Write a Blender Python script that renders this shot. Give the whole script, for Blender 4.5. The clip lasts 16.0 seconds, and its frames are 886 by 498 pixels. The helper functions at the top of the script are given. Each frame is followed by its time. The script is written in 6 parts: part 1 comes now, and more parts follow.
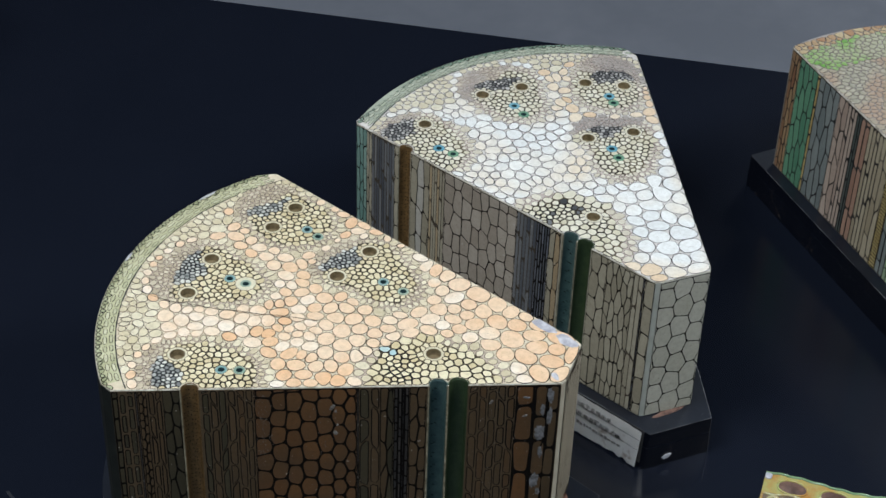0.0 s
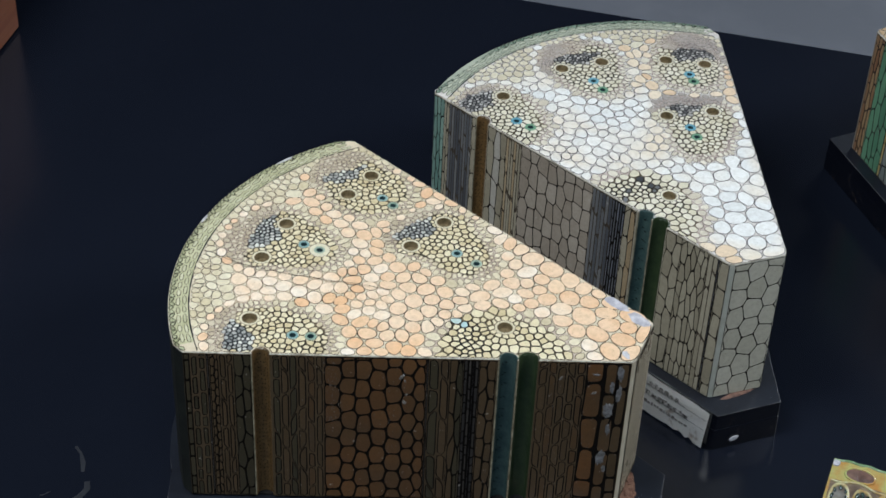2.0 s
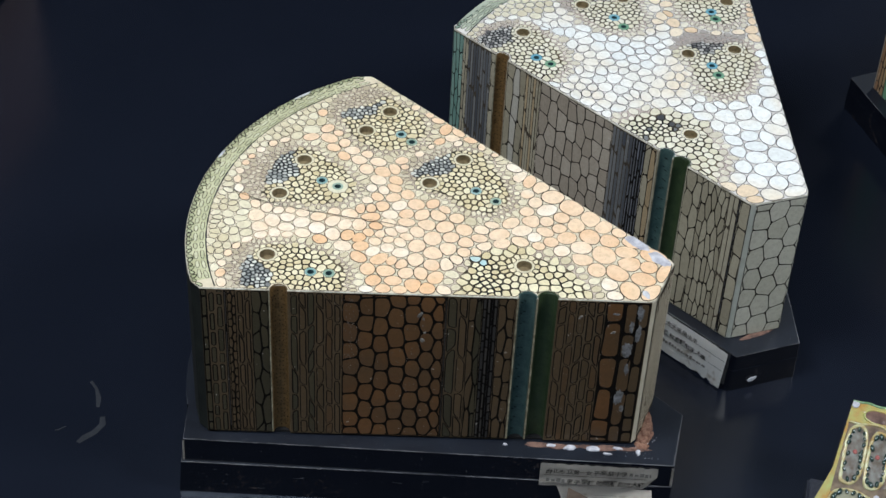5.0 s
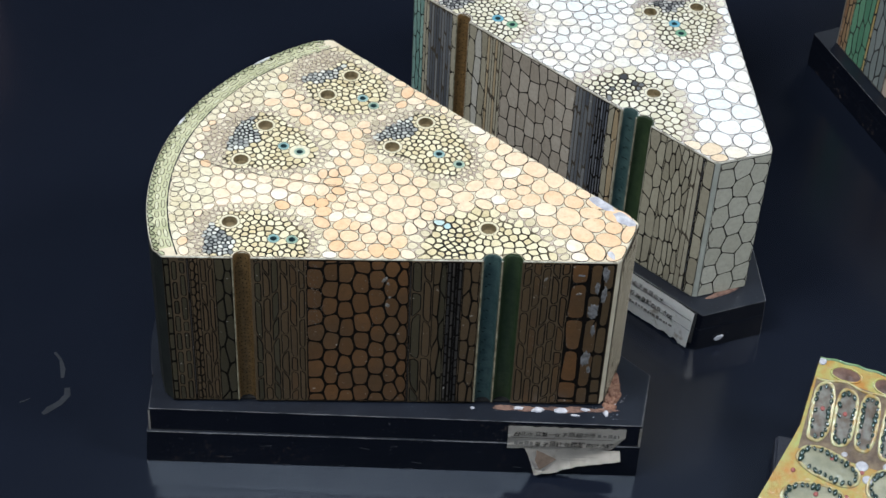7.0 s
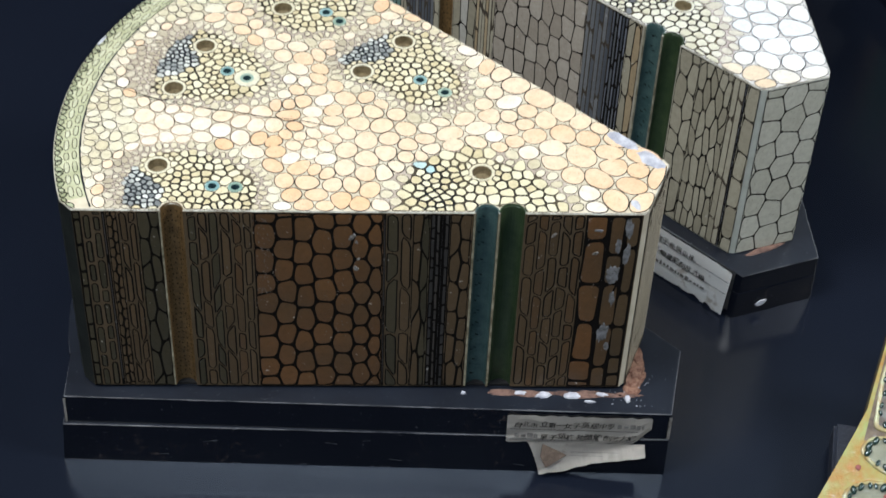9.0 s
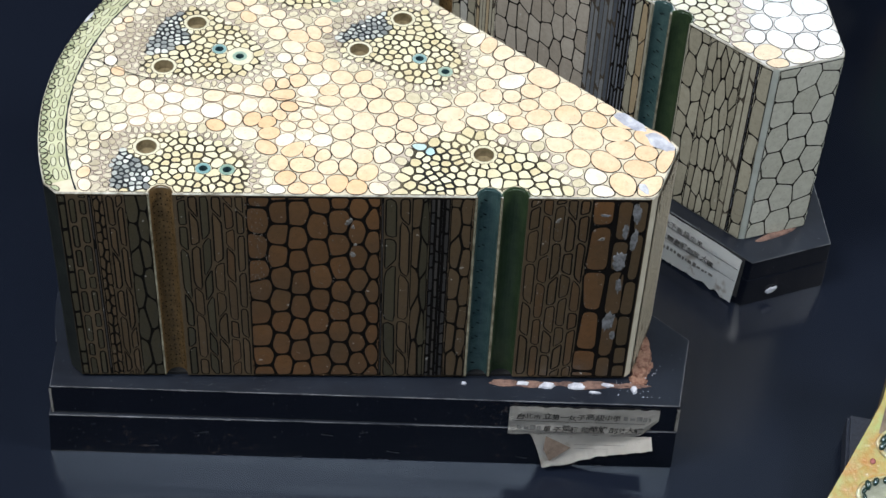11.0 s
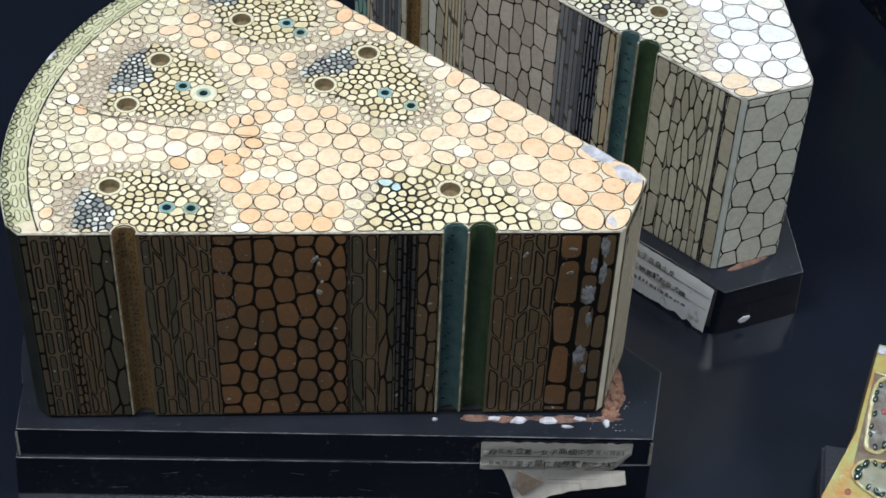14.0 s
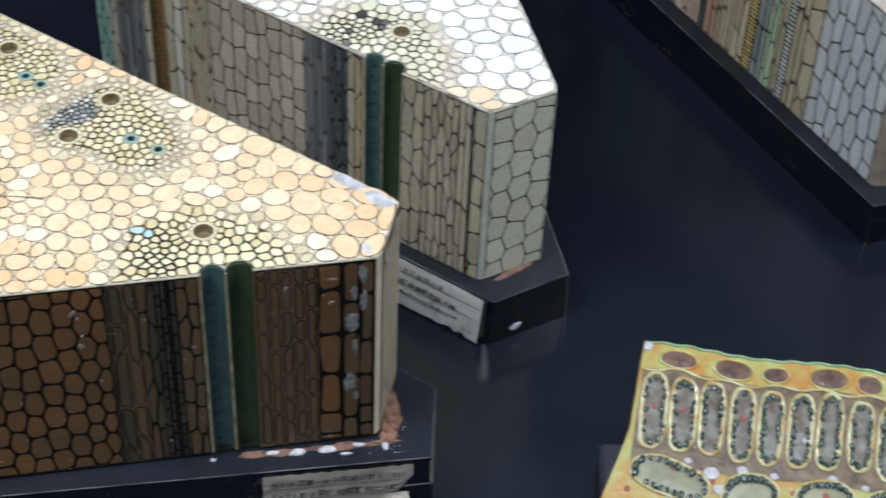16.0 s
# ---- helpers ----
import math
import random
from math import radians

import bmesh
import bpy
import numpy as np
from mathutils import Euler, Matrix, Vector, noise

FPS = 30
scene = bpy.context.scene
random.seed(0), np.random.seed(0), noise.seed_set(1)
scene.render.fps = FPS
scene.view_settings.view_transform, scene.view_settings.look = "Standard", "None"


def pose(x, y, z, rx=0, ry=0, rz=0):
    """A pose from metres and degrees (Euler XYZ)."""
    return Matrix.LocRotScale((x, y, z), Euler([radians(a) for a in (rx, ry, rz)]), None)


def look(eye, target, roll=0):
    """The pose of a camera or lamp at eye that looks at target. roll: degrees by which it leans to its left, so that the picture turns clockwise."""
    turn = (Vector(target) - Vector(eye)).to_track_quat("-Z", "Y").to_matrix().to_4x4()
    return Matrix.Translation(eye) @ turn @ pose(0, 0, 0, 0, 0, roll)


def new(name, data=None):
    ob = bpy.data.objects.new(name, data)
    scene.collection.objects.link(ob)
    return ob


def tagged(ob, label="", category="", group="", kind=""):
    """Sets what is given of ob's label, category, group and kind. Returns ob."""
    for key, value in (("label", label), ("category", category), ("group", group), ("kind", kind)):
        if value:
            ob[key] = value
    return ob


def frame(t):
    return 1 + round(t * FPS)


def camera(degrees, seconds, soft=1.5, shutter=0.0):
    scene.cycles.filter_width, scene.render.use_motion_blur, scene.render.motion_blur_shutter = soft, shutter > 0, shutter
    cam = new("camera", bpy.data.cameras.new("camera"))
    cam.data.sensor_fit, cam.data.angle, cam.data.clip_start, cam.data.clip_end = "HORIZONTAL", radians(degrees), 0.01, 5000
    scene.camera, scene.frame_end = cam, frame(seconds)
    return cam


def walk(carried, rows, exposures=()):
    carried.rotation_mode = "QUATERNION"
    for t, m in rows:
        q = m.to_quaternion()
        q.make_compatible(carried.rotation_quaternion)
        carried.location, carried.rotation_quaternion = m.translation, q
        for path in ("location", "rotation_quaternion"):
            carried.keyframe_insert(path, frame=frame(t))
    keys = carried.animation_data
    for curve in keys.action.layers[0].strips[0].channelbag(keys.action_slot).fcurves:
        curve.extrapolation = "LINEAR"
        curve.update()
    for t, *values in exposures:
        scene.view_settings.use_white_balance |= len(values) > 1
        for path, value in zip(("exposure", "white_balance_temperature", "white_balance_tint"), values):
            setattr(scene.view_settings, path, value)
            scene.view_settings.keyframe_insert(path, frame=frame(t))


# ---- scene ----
cam = camera(26.40, 16.0, soft=1.5, shutter=0.5)
# seconds, place in metres, yaw, pitch, roll
ROWS = [
    (0.0, 0.1570, -0.9716, 1.1134, -3.06, -39.01, -1.63),
    (0.5, 0.1563, -0.9693, 1.1180, -3.48, -39.18, -1.76),
    (1.0, 0.1496, -0.9679, 1.1154, -2.96, -39.25, -2.11),
    (1.5, 0.1505, -0.9676, 1.1166, -1.05, -39.52, -2.04),
    (2.0, 0.1496, -0.9670, 1.1153, -0.19, -40.12, -2.04),
    (2.5, 0.1479, -0.9651, 1.1138, 0.56, -40.83, -2.15),
    (3.0, 0.1472, -0.9637, 1.1134, 0.98, -41.53, -2.10),
    (3.5, 0.1453, -0.9612, 1.1139, 0.87, -42.04, -2.11),
    (3.7, 0.1447, -0.9608, 1.1131, 0.43, -42.07, -2.19),
    (5.8, 0.1390, -0.9571, 1.1051, 0.17, -42.02, -2.31),
    (6.0, 0.1385, -0.9567, 1.1043, 0.01, -42.22, -2.32),
    (6.5, 0.1392, -0.9557, 1.1037, -0.40, -42.76, -2.32),
    (7.0, 0.1451, -0.9516, 1.1040, -1.08, -43.16, -2.15),
    (7.5, 0.1448, -0.9368, 1.0865, -1.35, -43.26, -2.17),
    (8.0, 0.1487, -0.8667, 1.0246, -1.61, -43.47, -2.24),
    (8.5, 0.1543, -0.8057, 0.9690, -1.60, -43.78, -2.19),
    (9.0, 0.1631, -0.7550, 0.9234, -1.40, -44.84, -2.02),
    (9.2, 0.1624, -0.7408, 0.9057, -1.62, -44.99, -2.01),
    (11.3, 0.1642, -0.7208, 0.8915, -1.20, -45.37, -2.19),
    (11.5, 0.1643, -0.7178, 0.8888, -0.69, -45.37, -2.18),
    (12.0, 0.1626, -0.7173, 0.8895, 0.01, -45.39, -1.96),
    (12.5, 0.1664, -0.7196, 0.8876, -0.49, -44.95, -1.89),
    (13.0, 0.1701, -0.7185, 0.8892, -1.05, -44.75, -1.82),
    (13.5, 0.1716, -0.7151, 0.8928, -1.61, -44.76, -1.75),
    (14.0, 0.1740, -0.7143, 0.8944, -2.28, -44.63, -1.84),
    (14.5, 0.1840, -0.7089, 0.9023, -2.79, -44.60, -1.69),
    (15.0, 0.1933, -0.7061, 0.9089, -4.29, -44.52, -1.54),
    (15.5, 0.2012, -0.7046, 0.9096, -6.52, -44.45, -1.58),
    (16.0, 0.2043, -0.7076, 0.9084, -10.14, -44.35, -1.94),
]
import functools

EXPOSURES = [(0.0, -0.12), (2.0, -0.16), (3.5, -0.12), (7.0, 0.23), (9.0, 0.29), (12.0, 0.36), (13.0, 0.36), (13.5, 0.28), (14.0, 0.18), (14.5, 0.14), (15.0, 0.10), (15.5, 0.13), (16.0, 0.25)]
walk(cam, [(t, pose(x, y, z, 90 + pitch, roll, yaw)) for t, x, y, z, yaw, pitch, roll in ROWS], EXPOSURES)

# ---- world and lamps ----
world = bpy.data.worlds.new("room_air")
scene.world = world
world.use_nodes = True
world.node_tree.nodes["Background"].inputs[0].default_value = (0.5, 0.56, 0.7, 1)
world.node_tree.nodes["Background"].inputs[1].default_value = 0.05


def ceiling_lamp(name, place, target, sx, sy, watts, colour):
    data = bpy.data.lights.new(name, "AREA")
    data.shape, data.size, data.size_y, data.energy, data.color = "RECTANGLE", sx, sy, watts, colour
    ob = new(name, data)
    ob.matrix_world = look(place, target)
    return ob


ceiling_lamp("ceiling_lamp", (-0.75, -0.33, 2.1), (0.3, 0.2, 0), 0.9, 0.8, 43, (0.95, 0.985, 1.0))
# added fill from the right, out of view
ceiling_lamp("ceiling_lamp", (2.10, -0.35, 2.1), (0.4, 0.2, 0), 0.7, 0.5, 36, (0.95, 0.985, 1.0))
ceiling_lamp("ceiling_lamp", (0.10, -1.32, 2.15), (0.10, -1.00, 0), 1.3, 0.17, 27, (0.66, 0.82, 1.0))
# added dim panel whose reflection gives tabletop and tops a bluish sheen
ceiling_lamp("ceiling_lamp", (0.85, 1.45, 2.2), (0.85, 1.45, 0), 2.4, 0.8, 2.2, (0.62, 0.80, 1.0))
# added only to brighten the far floor, kept out of the table's reflection
ceiling_lamp("ceiling_lamp", (2.90, 3.60, 2.15), (2.0, 2.2, 0), 1.0, 0.5, 40, (0.84, 0.92, 1.0))

# ---- materials ----


class Nodes:
    """A node material under construction."""

    def __init__(self, name, rough=0.5, spec=0.5, coat=0.0):
        self.m = bpy.data.materials.new(name)
        self.m.use_nodes = True
        self.t = self.m.node_tree
        self.p = self.t.nodes["Principled BSDF"]
        self.p.inputs["Roughness"].default_value = rough
        self.p.inputs["Specular IOR Level"].default_value = spec
        self.p.inputs["Coat Weight"].default_value = coat
        self.p.inputs["Coat Roughness"].default_value = 0.12
        self.at = self.t.nodes.new("ShaderNodeTexCoord").outputs["Object"]

    def link(self, a, b):
        self.t.links.new(a, b)

    def noise(self, scale, detail=3, rough=0.6, stretch=None):
        n = self.t.nodes.new("ShaderNodeTexNoise")
        n.inputs["Scale"].default_value, n.inputs["Detail"].default_value, n.inputs["Roughness"].default_value = scale, detail, rough
        src = self.at
        if stretch:
            mp = self.t.nodes.new("ShaderNodeMapping")
            mp.inputs["Scale"].default_value = stretch
            self.link(src, mp.inputs[0])
            src = mp.outputs[0]
        self.link(src, n.inputs["Vector"])
        return n.outputs["Fac"]

    def ramp(self, fac, stops):
        n = self.t.nodes.new("ShaderNodeValToRGB")
        e = n.color_ramp.elements
        while len(e) < len(stops):
            e.new(0.5)
        for k, (p, c) in zip(e, stops):
            k.position, k.color = p, (*c, 1) if len(c) == 3 else c
        self.link(fac, n.inputs[0])
        return n.outputs[0]

    def mix(self, fac, a, b, mode="MIX"):
        n = self.t.nodes.new("ShaderNodeMix")
        n.data_type, n.blend_type = "RGBA", mode
        for value, sock in ((fac, n.inputs[0]), (a, n.inputs[6]), (b, n.inputs[7])):
            if isinstance(value, (int, float)):
                sock.default_value = value
            elif isinstance(value, tuple):
                sock.default_value = (*value, 1)
            else:
                self.link(value, sock)
        return n.outputs[2]

    def island(self):
        return self.t.nodes.new("ShaderNodeNewGeometry").outputs["Random Per Island"]

    def own(self):
        """A number of its own for each separate piece."""
        add = self.t.nodes.new("ShaderNodeMath")
        add.operation = "ADD"
        self.link(self.island(), add.inputs[0])
        self.link(self.t.nodes.new("ShaderNodeObjectInfo").outputs["Random"], add.inputs[1])
        part_of = self.t.nodes.new("ShaderNodeMath")
        part_of.operation = "FRACT"
        self.link(add.outputs[0], part_of.inputs[0])
        return part_of.outputs[0]

    def done(self, colour, bump=None, strength=0.2, dist=0.0005, rough=None):
        if isinstance(colour, tuple):
            self.p.inputs["Base Color"].default_value = (*colour, 1)
        else:
            self.link(colour, self.p.inputs["Base Color"])
        if bump is not None:
            b = self.t.nodes.new("ShaderNodeBump")
            b.inputs["Strength"].default_value, b.inputs["Distance"].default_value = strength, dist
            self.link(bump, b.inputs["Height"])
            self.link(b.outputs[0], self.p.inputs["Normal"])
            self.link(b.outputs[0], self.p.inputs["Coat Normal"])
        if rough is not None:
            self.link(rough, self.p.inputs["Roughness"])
        return self.m


def dim(c, k):
    return tuple(x * k for x in c)


def cell_paint(name, a, b, patch=None, rough=0.36, spread=0.5, scale=22.0, sharp=False, shift=0.0, chips=0.0):
    """Hand-laid oil paint on plaster: each cell its own tone between a and b, broad patches of a third tone, brush grain and dirt."""
    n = Nodes(name, rough, 0.45)
    c = n.mix(n.ramp(n.own(), [(0.35, (0, 0, 0)), (0.9, (1, 1, 1))]) if sharp else n.own(), a, b)
    if patch:
        f = n.ramp(n.noise(scale, 2, 0.5), [(0.5 + shift - 0.12 * spread, (0, 0, 0)), (0.5 + shift + 0.16 * spread, (1, 1, 1))])
        c = n.mix(f, c, patch)
    brush = n.noise(260, 4, 0.7)
    c = n.mix(0.5, c, n.ramp(brush, [(0.28, (0.6, 0.58, 0.55)), (0.6, (1, 1, 1))]), "MULTIPLY")
    spots = n.ramp(n.noise(900, 2, 0.5), [(0.3, (0.35, 0.3, 0.25)), (0.36, (1, 1, 1))])
    c = n.mix(0.5, c, spots, "MULTIPLY")
    if chips:
        c = n.mix(n.ramp(n.noise(230, 3, 0.6), [(0.68, (0, 0, 0)), (0.72, (chips, chips, chips))]), c, (0.55, 0.52, 0.47))
    return n.done(c, n.noise(420, 4, 0.7), 0.25, 0.0006)


def line_paint(name, c, faint=None, low=0.42, high=0.62):
    """Brush lines; where the brush ran dry they fade towards a faint tone."""
    n = Nodes(name, 0.75, 0.12)
    k = n.mix(n.noise(300, 3), dim(c, 0.6), dim(c, 1.9))
    if faint:
        k = n.mix(n.ramp(n.noise(34, 3, 0.6), [(low, (0, 0, 0)), (high, (1, 1, 1))]), k, faint)
    return n.done(k, n.noise(500), 0.2)


def plaster(name, a, b):
    n = Nodes(name, 0.6, 0.35)
    c = n.mix(n.ramp(n.noise(60, 4), [(0.35, (0, 0, 0)), (0.65, (1, 1, 1))]), a, b)
    return n.done(c, n.noise(500, 5), 0.4, 0.0006)


def table_black():
    n = Nodes("black_laminate", 0.25, 0.43)
    c = n.mix(n.noise(6, 3), (0.0055, 0.0075, 0.0136), (0.0075, 0.0099, 0.0176))
    dust = n.ramp(n.noise(1500, 1, 0.4), [(0.775, (0, 0, 0)), (0.8, (1, 1, 1))])
    c = n.mix(dust, c, (0.045, 0.047, 0.055))
    haze = n.ramp(n.noise(9, 4, 0.7), [(0.3, (0.19, 0.19, 0.19)), (0.75, (0.24, 0.24, 0.24))])
    return n.done(c, n.noise(700, 2), 0.04, 0.0003, haze)


def black_wood():
    n = Nodes("black_lacquered_wood", 0.28, 1.0)
    c = n.mix(n.noise(30, 4), (0.0022, 0.0028, 0.0055), (0.0050, 0.0062, 0.0105))
    scuff = n.ramp(n.noise(55, 6, 0.75, (1, 1, 3)), [(0.66, (0, 0, 0)), (0.73, (1, 1, 1))])
    c = n.mix(scuff, c, (0.026, 0.026, 0.030))
    rubbed = n.mix(1.0, n.ramp(n.noise(260, 4, 0.7), [(0.56, (0, 0, 0)), (0.64, (1, 1, 1))]), n.ramp(n.noise(34, 2, 0.5), [(0.56, (0, 0, 0)), (0.68, (1, 1, 1))]), "MULTIPLY")
    c = n.mix(rubbed, c, (0.046, 0.036, 0.034))
    dust = n.ramp(n.noise(650, 2, 0.5), [(0.72, (0, 0, 0)), (0.76, (1, 1, 1))])
    c = n.mix(dust, c, (0.09, 0.09, 0.10))
    r = n.ramp(n.noise(40, 4), [(0.3, (0.05, 0.05, 0.05)), (0.7, (0.11, 0.11, 0.11))])
    return n.done(c, n.noise(90, 5, 0.7), 0.04, 0.0008, r)


def paper(name, a, b):
    n = Nodes(name, 0.75, 0.25)
    c = n.mix(n.noise(45, 5, 0.7), a, b)
    stain = n.ramp(n.noise(85, 4), [(0.62, (1, 1, 1)), (0.72, (0.62, 0.56, 0.5))])
    return n.done(n.mix(1.0, c, stain, "MULTIPLY"), n.noise(260, 5), 0.35, 0.0008)


def speckled(name, a, b, scale, rough=0.6, bump=0.3):
    n = Nodes(name, rough, 0.4)
    f = n.ramp(n.noise(scale, 5, 0.7), [(0.36, (0, 0, 0)), (0.64, (1, 1, 1))])
    return n.done(n.mix(f, a, b), n.noise(scale * 8, 4), bump, 0.0008)


TABLE, WOOD = table_black(), black_wood()
PAPER, CLEAN_PAPER = paper("old_paper", (0.40, 0.365, 0.325), (0.60, 0.555, 0.505)), paper("whiter_paper", (0.78, 0.76, 0.73), (0.88, 0.86, 0.83))
# pale tone paints both the wear and the light caught along the edges
WORN_LIT_WOOD = speckled("worn_lit_black_edge", (0.008, 0.009, 0.014), (0.13, 0.13, 0.14), 30, 0.35)
def dusty_sheen_wood():
    n = Nodes("dusty_sheen_black_wood", 0.4, 0.5)
    # the overall bluish lift paints the lamp sheen; scuffs and dust specks follow
    c = n.mix(n.ramp(n.noise(25, 5, 0.7), [(0.35, (0, 0, 0)), (0.7, (1, 1, 1))]), (0.0040, 0.0056, 0.0104), (0.0098, 0.0132, 0.0215))
    c = n.mix(n.ramp(n.noise(60, 6, 0.75, (1, 3, 1)), [(0.64, (0, 0, 0)), (0.74, (1, 1, 1))]), c, (0.045, 0.05, 0.06))
    c = n.mix(n.ramp(n.noise(700, 2, 0.5), [(0.73, (0, 0, 0)), (0.77, (1, 1, 1))]), c, (0.14, 0.14, 0.15))
    return n.done(c, n.noise(120, 4), 0.12, 0.0008)


DUSTY_SHEEN_WOOD = dusty_sheen_wood()
# near black, so the shade beneath the plaster is put into the colour
SHADOW_WOOD = speckled("shadow_dark_wood", (0.006, 0.005, 0.005), (0.014, 0.012, 0.011), 60, 0.8)
INK = speckled("black_ink", (0.012, 0.011, 0.010), (0.05, 0.045, 0.04), 400, 0.7)
INK_MID = speckled("thin_ink", (0.05, 0.046, 0.04), (0.14, 0.13, 0.12), 300, 0.7)
INK_FADED = speckled("faded_ink", (0.12, 0.11, 0.1), (0.24, 0.22, 0.2), 300, 0.7)
LINE = line_paint("outline_paint", (0.0045, 0.0034, 0.0028))
LINE_THIN = line_paint("faded_outline_paint", (0.05, 0.04, 0.03))
LINE_CELL = line_paint("brown_outline_paint", (0.010, 0.0075, 0.006), (0.13, 0.085, 0.055), 0.52, 0.72)
# outlines washed out where the varnish sheen is painted on the apricot top
LINE_SHEEN = line_paint("sheen_outline_paint", (0.030, 0.021, 0.015), (0.34, 0.24, 0.16), 0.40, 0.60)
LINE_WOOD = line_paint("xylem_outline_paint", (0.007, 0.006, 0.005), (0.075, 0.058, 0.034), 0.46, 0.66)
LINE_CHALK = line_paint("slate_outline_paint", (0.014, 0.014, 0.015), (0.07, 0.066, 0.062), 0.5, 0.75)
LINE_MAUVE = line_paint("mauve_outline_paint", (0.020, 0.015, 0.011), (0.11, 0.078, 0.058), 0.44, 0.68)
LINE_NAVY = line_paint("navy_outline_paint", (0.012, 0.014, 0.017), (0.045, 0.05, 0.054), 0.5, 0.7)
CHARCOAL = cell_paint("charcoal_cell_paint", (0.03, 0.034, 0.04), (0.17, 0.18, 0.19))
WORN = speckled("worn_plaster_edge", (0.12, 0.10, 0.07), (0.62, 0.58, 0.5), 90)
BARE = speckled("bare_plaster", (0.32, 0.32, 0.37), (0.58, 0.575, 0.61), 190, 0.6, 0.5)
VESSEL = speckled("vessel_brown", (0.10, 0.075, 0.036), (0.24, 0.18, 0.10), 200, 0.45)
PALE_RING = cell_paint("pale_ring_paint", (0.62, 0.56, 0.38), (0.7, 0.66, 0.5))
BLUE = cell_paint("blue_paint", (0.10, 0.31, 0.42), (0.16, 0.38, 0.47))
TEAL = cell_paint("dull_teal_paint", (0.19, 0.35, 0.35), (0.30, 0.44, 0.43))
SAGE = cell_paint("dull_sage_paint", (0.20, 0.32, 0.26), (0.32, 0.42, 0.34))
GREEN = cell_paint("green_paint", (0.11, 0.26, 0.17), (0.17, 0.34, 0.22))
LILAC = plaster("lilac_paint", (0.37, 0.295, 0.235), (0.52, 0.435, 0.355))
HEATHER = plaster("heather_paint", (0.37, 0.30, 0.28), (0.58, 0.51, 0.46))
SEPIA = line_paint("sepia_wash", (0.036, 0.030, 0.021), (0.13, 0.105, 0.07))
SKY = cell_paint("sky_blue_paint", (0.42, 0.58, 0.60), (0.64, 0.70, 0.64))
PIT = line_paint("dark_pit_paint", (0.02, 0.045, 0.05))
SCRAPED = speckled("scraped_plaster", (0.085, 0.07, 0.055), (0.27, 0.25, 0.23), 620, 0.7)
SCUFF = speckled("grey_scuff", (0.022, 0.024, 0.030), (0.085, 0.088, 0.10), 260, 0.6)
GROUT = speckled("terracotta_putty", (0.08, 0.045, 0.038), (0.21, 0.12, 0.09), 180, 0.8, 0.7)

PALE_GROUT = speckled("orange_putty", (0.15, 0.065, 0.042), (0.34, 0.19, 0.13), 330, 0.85, 0.8)

# ---- mesh tools ----


def mesh_object(name, verts, faces, mats, slots=None, smooth=False):
    me = bpy.data.meshes.new(name)
    me.from_pydata(verts, [], faces)
    for m in mats:
        me.materials.append(m)
    if slots:
        me.polygons.foreach_set("material_index", slots)
    if smooth:
        me.polygons.foreach_set("use_smooth", [True] * len(faces))
    me.update()
    return new(name, me)


def under(ob, parent, label=""):
    ob.parent = parent
    return tagged(ob, label)


def part(name, bm, material, parent, label=""):
    """One bmesh as one mesh object under a thing or a part."""
    me = bpy.data.meshes.new(name)
    bm.to_mesh(me)
    bm.free()
    me.materials.append(material)
    if material == WOOD:
        me.materials.append(WORN_LIT_WOOD)
        me.materials.append(DUSTY_SHEEN_WOOD)
    return under(new(name, me), parent, label)


def empty(name, m):
    ob = new(name)
    ob.empty_display_size = 0.02
    ob.matrix_world = m
    return ob


def clip(poly, px, py, nx, ny):
    """The part of a convex polygon on the inner side of a line through (px, py) with the outward normal (nx, ny)."""
    d = [(x - px) * nx + (y - py) * ny for x, y in poly]
    if not d or max(d) <= 0:
        return poly
    out = []
    for k in range(len(poly)):
        a, b, da, db = poly[k - 1], poly[k], d[k - 1], d[k]
        if (da <= 0) != (db <= 0):
            s = da / (da - db)
            out.append((a[0] + s * (b[0] - a[0]), a[1] + s * (b[1] - a[1])))
        if db <= 0:
            out.append(b)
    return out


def voronoi(seeds, bound, gap, holes=(), reach=0.03):
    """Convex cells round the seeds, drawn in by gap, cut by the convex outline bound and kept off the round holes (x, y, radius)."""
    pts = np.array(seeds)
    edges = []
    for k in range(len(bound)):
        (ax, ay), (bx, by) = bound[k - 1], bound[k]
        ln = math.hypot(bx - ax, by - ay) or 1
        edges.append((ax, ay, (by - ay) / ln, -(bx - ax) / ln))
    cells = []
    for i, (x, y) in enumerate(seeds):
        d2 = (pts[:, 0] - x) ** 2 + (pts[:, 1] - y) ** 2
        near = np.argsort(d2)[1:22]
        r = min(reach, 2.2 * math.sqrt(d2[near[min(7, len(near) - 1)]]))
        poly = [(x + r * math.cos(a), y + r * math.sin(a)) for a in (k * math.pi / 4 for k in range(8))]
        for j in near:
            d = math.sqrt(d2[j])
            if d < 1e-9:
                continue
            nx, ny = (pts[j, 0] - x) / d, (pts[j, 1] - y) / d
            s = d / 2 - gap / 2
            poly = clip(poly, x + nx * s, y + ny * s, nx, ny)
            if len(poly) < 3:
                break
        for hx, hy, hr in holes:
            d = math.hypot(hx - x, hy - y)
            if len(poly) > 2 and d < hr + 0.03:
                nx, ny = (hx - x) / d, (hy - y) / d
                s = d - hr
                poly = clip(poly, x + nx * s, y + ny * s, nx, ny)
        for ax, ay, nx, ny in edges:
            if len(poly) > 2:
                poly = clip(poly, ax - nx * gap / 2, ay - ny * gap / 2, nx, ny)
        cells.append(poly if len(poly) > 2 else None)
    return cells


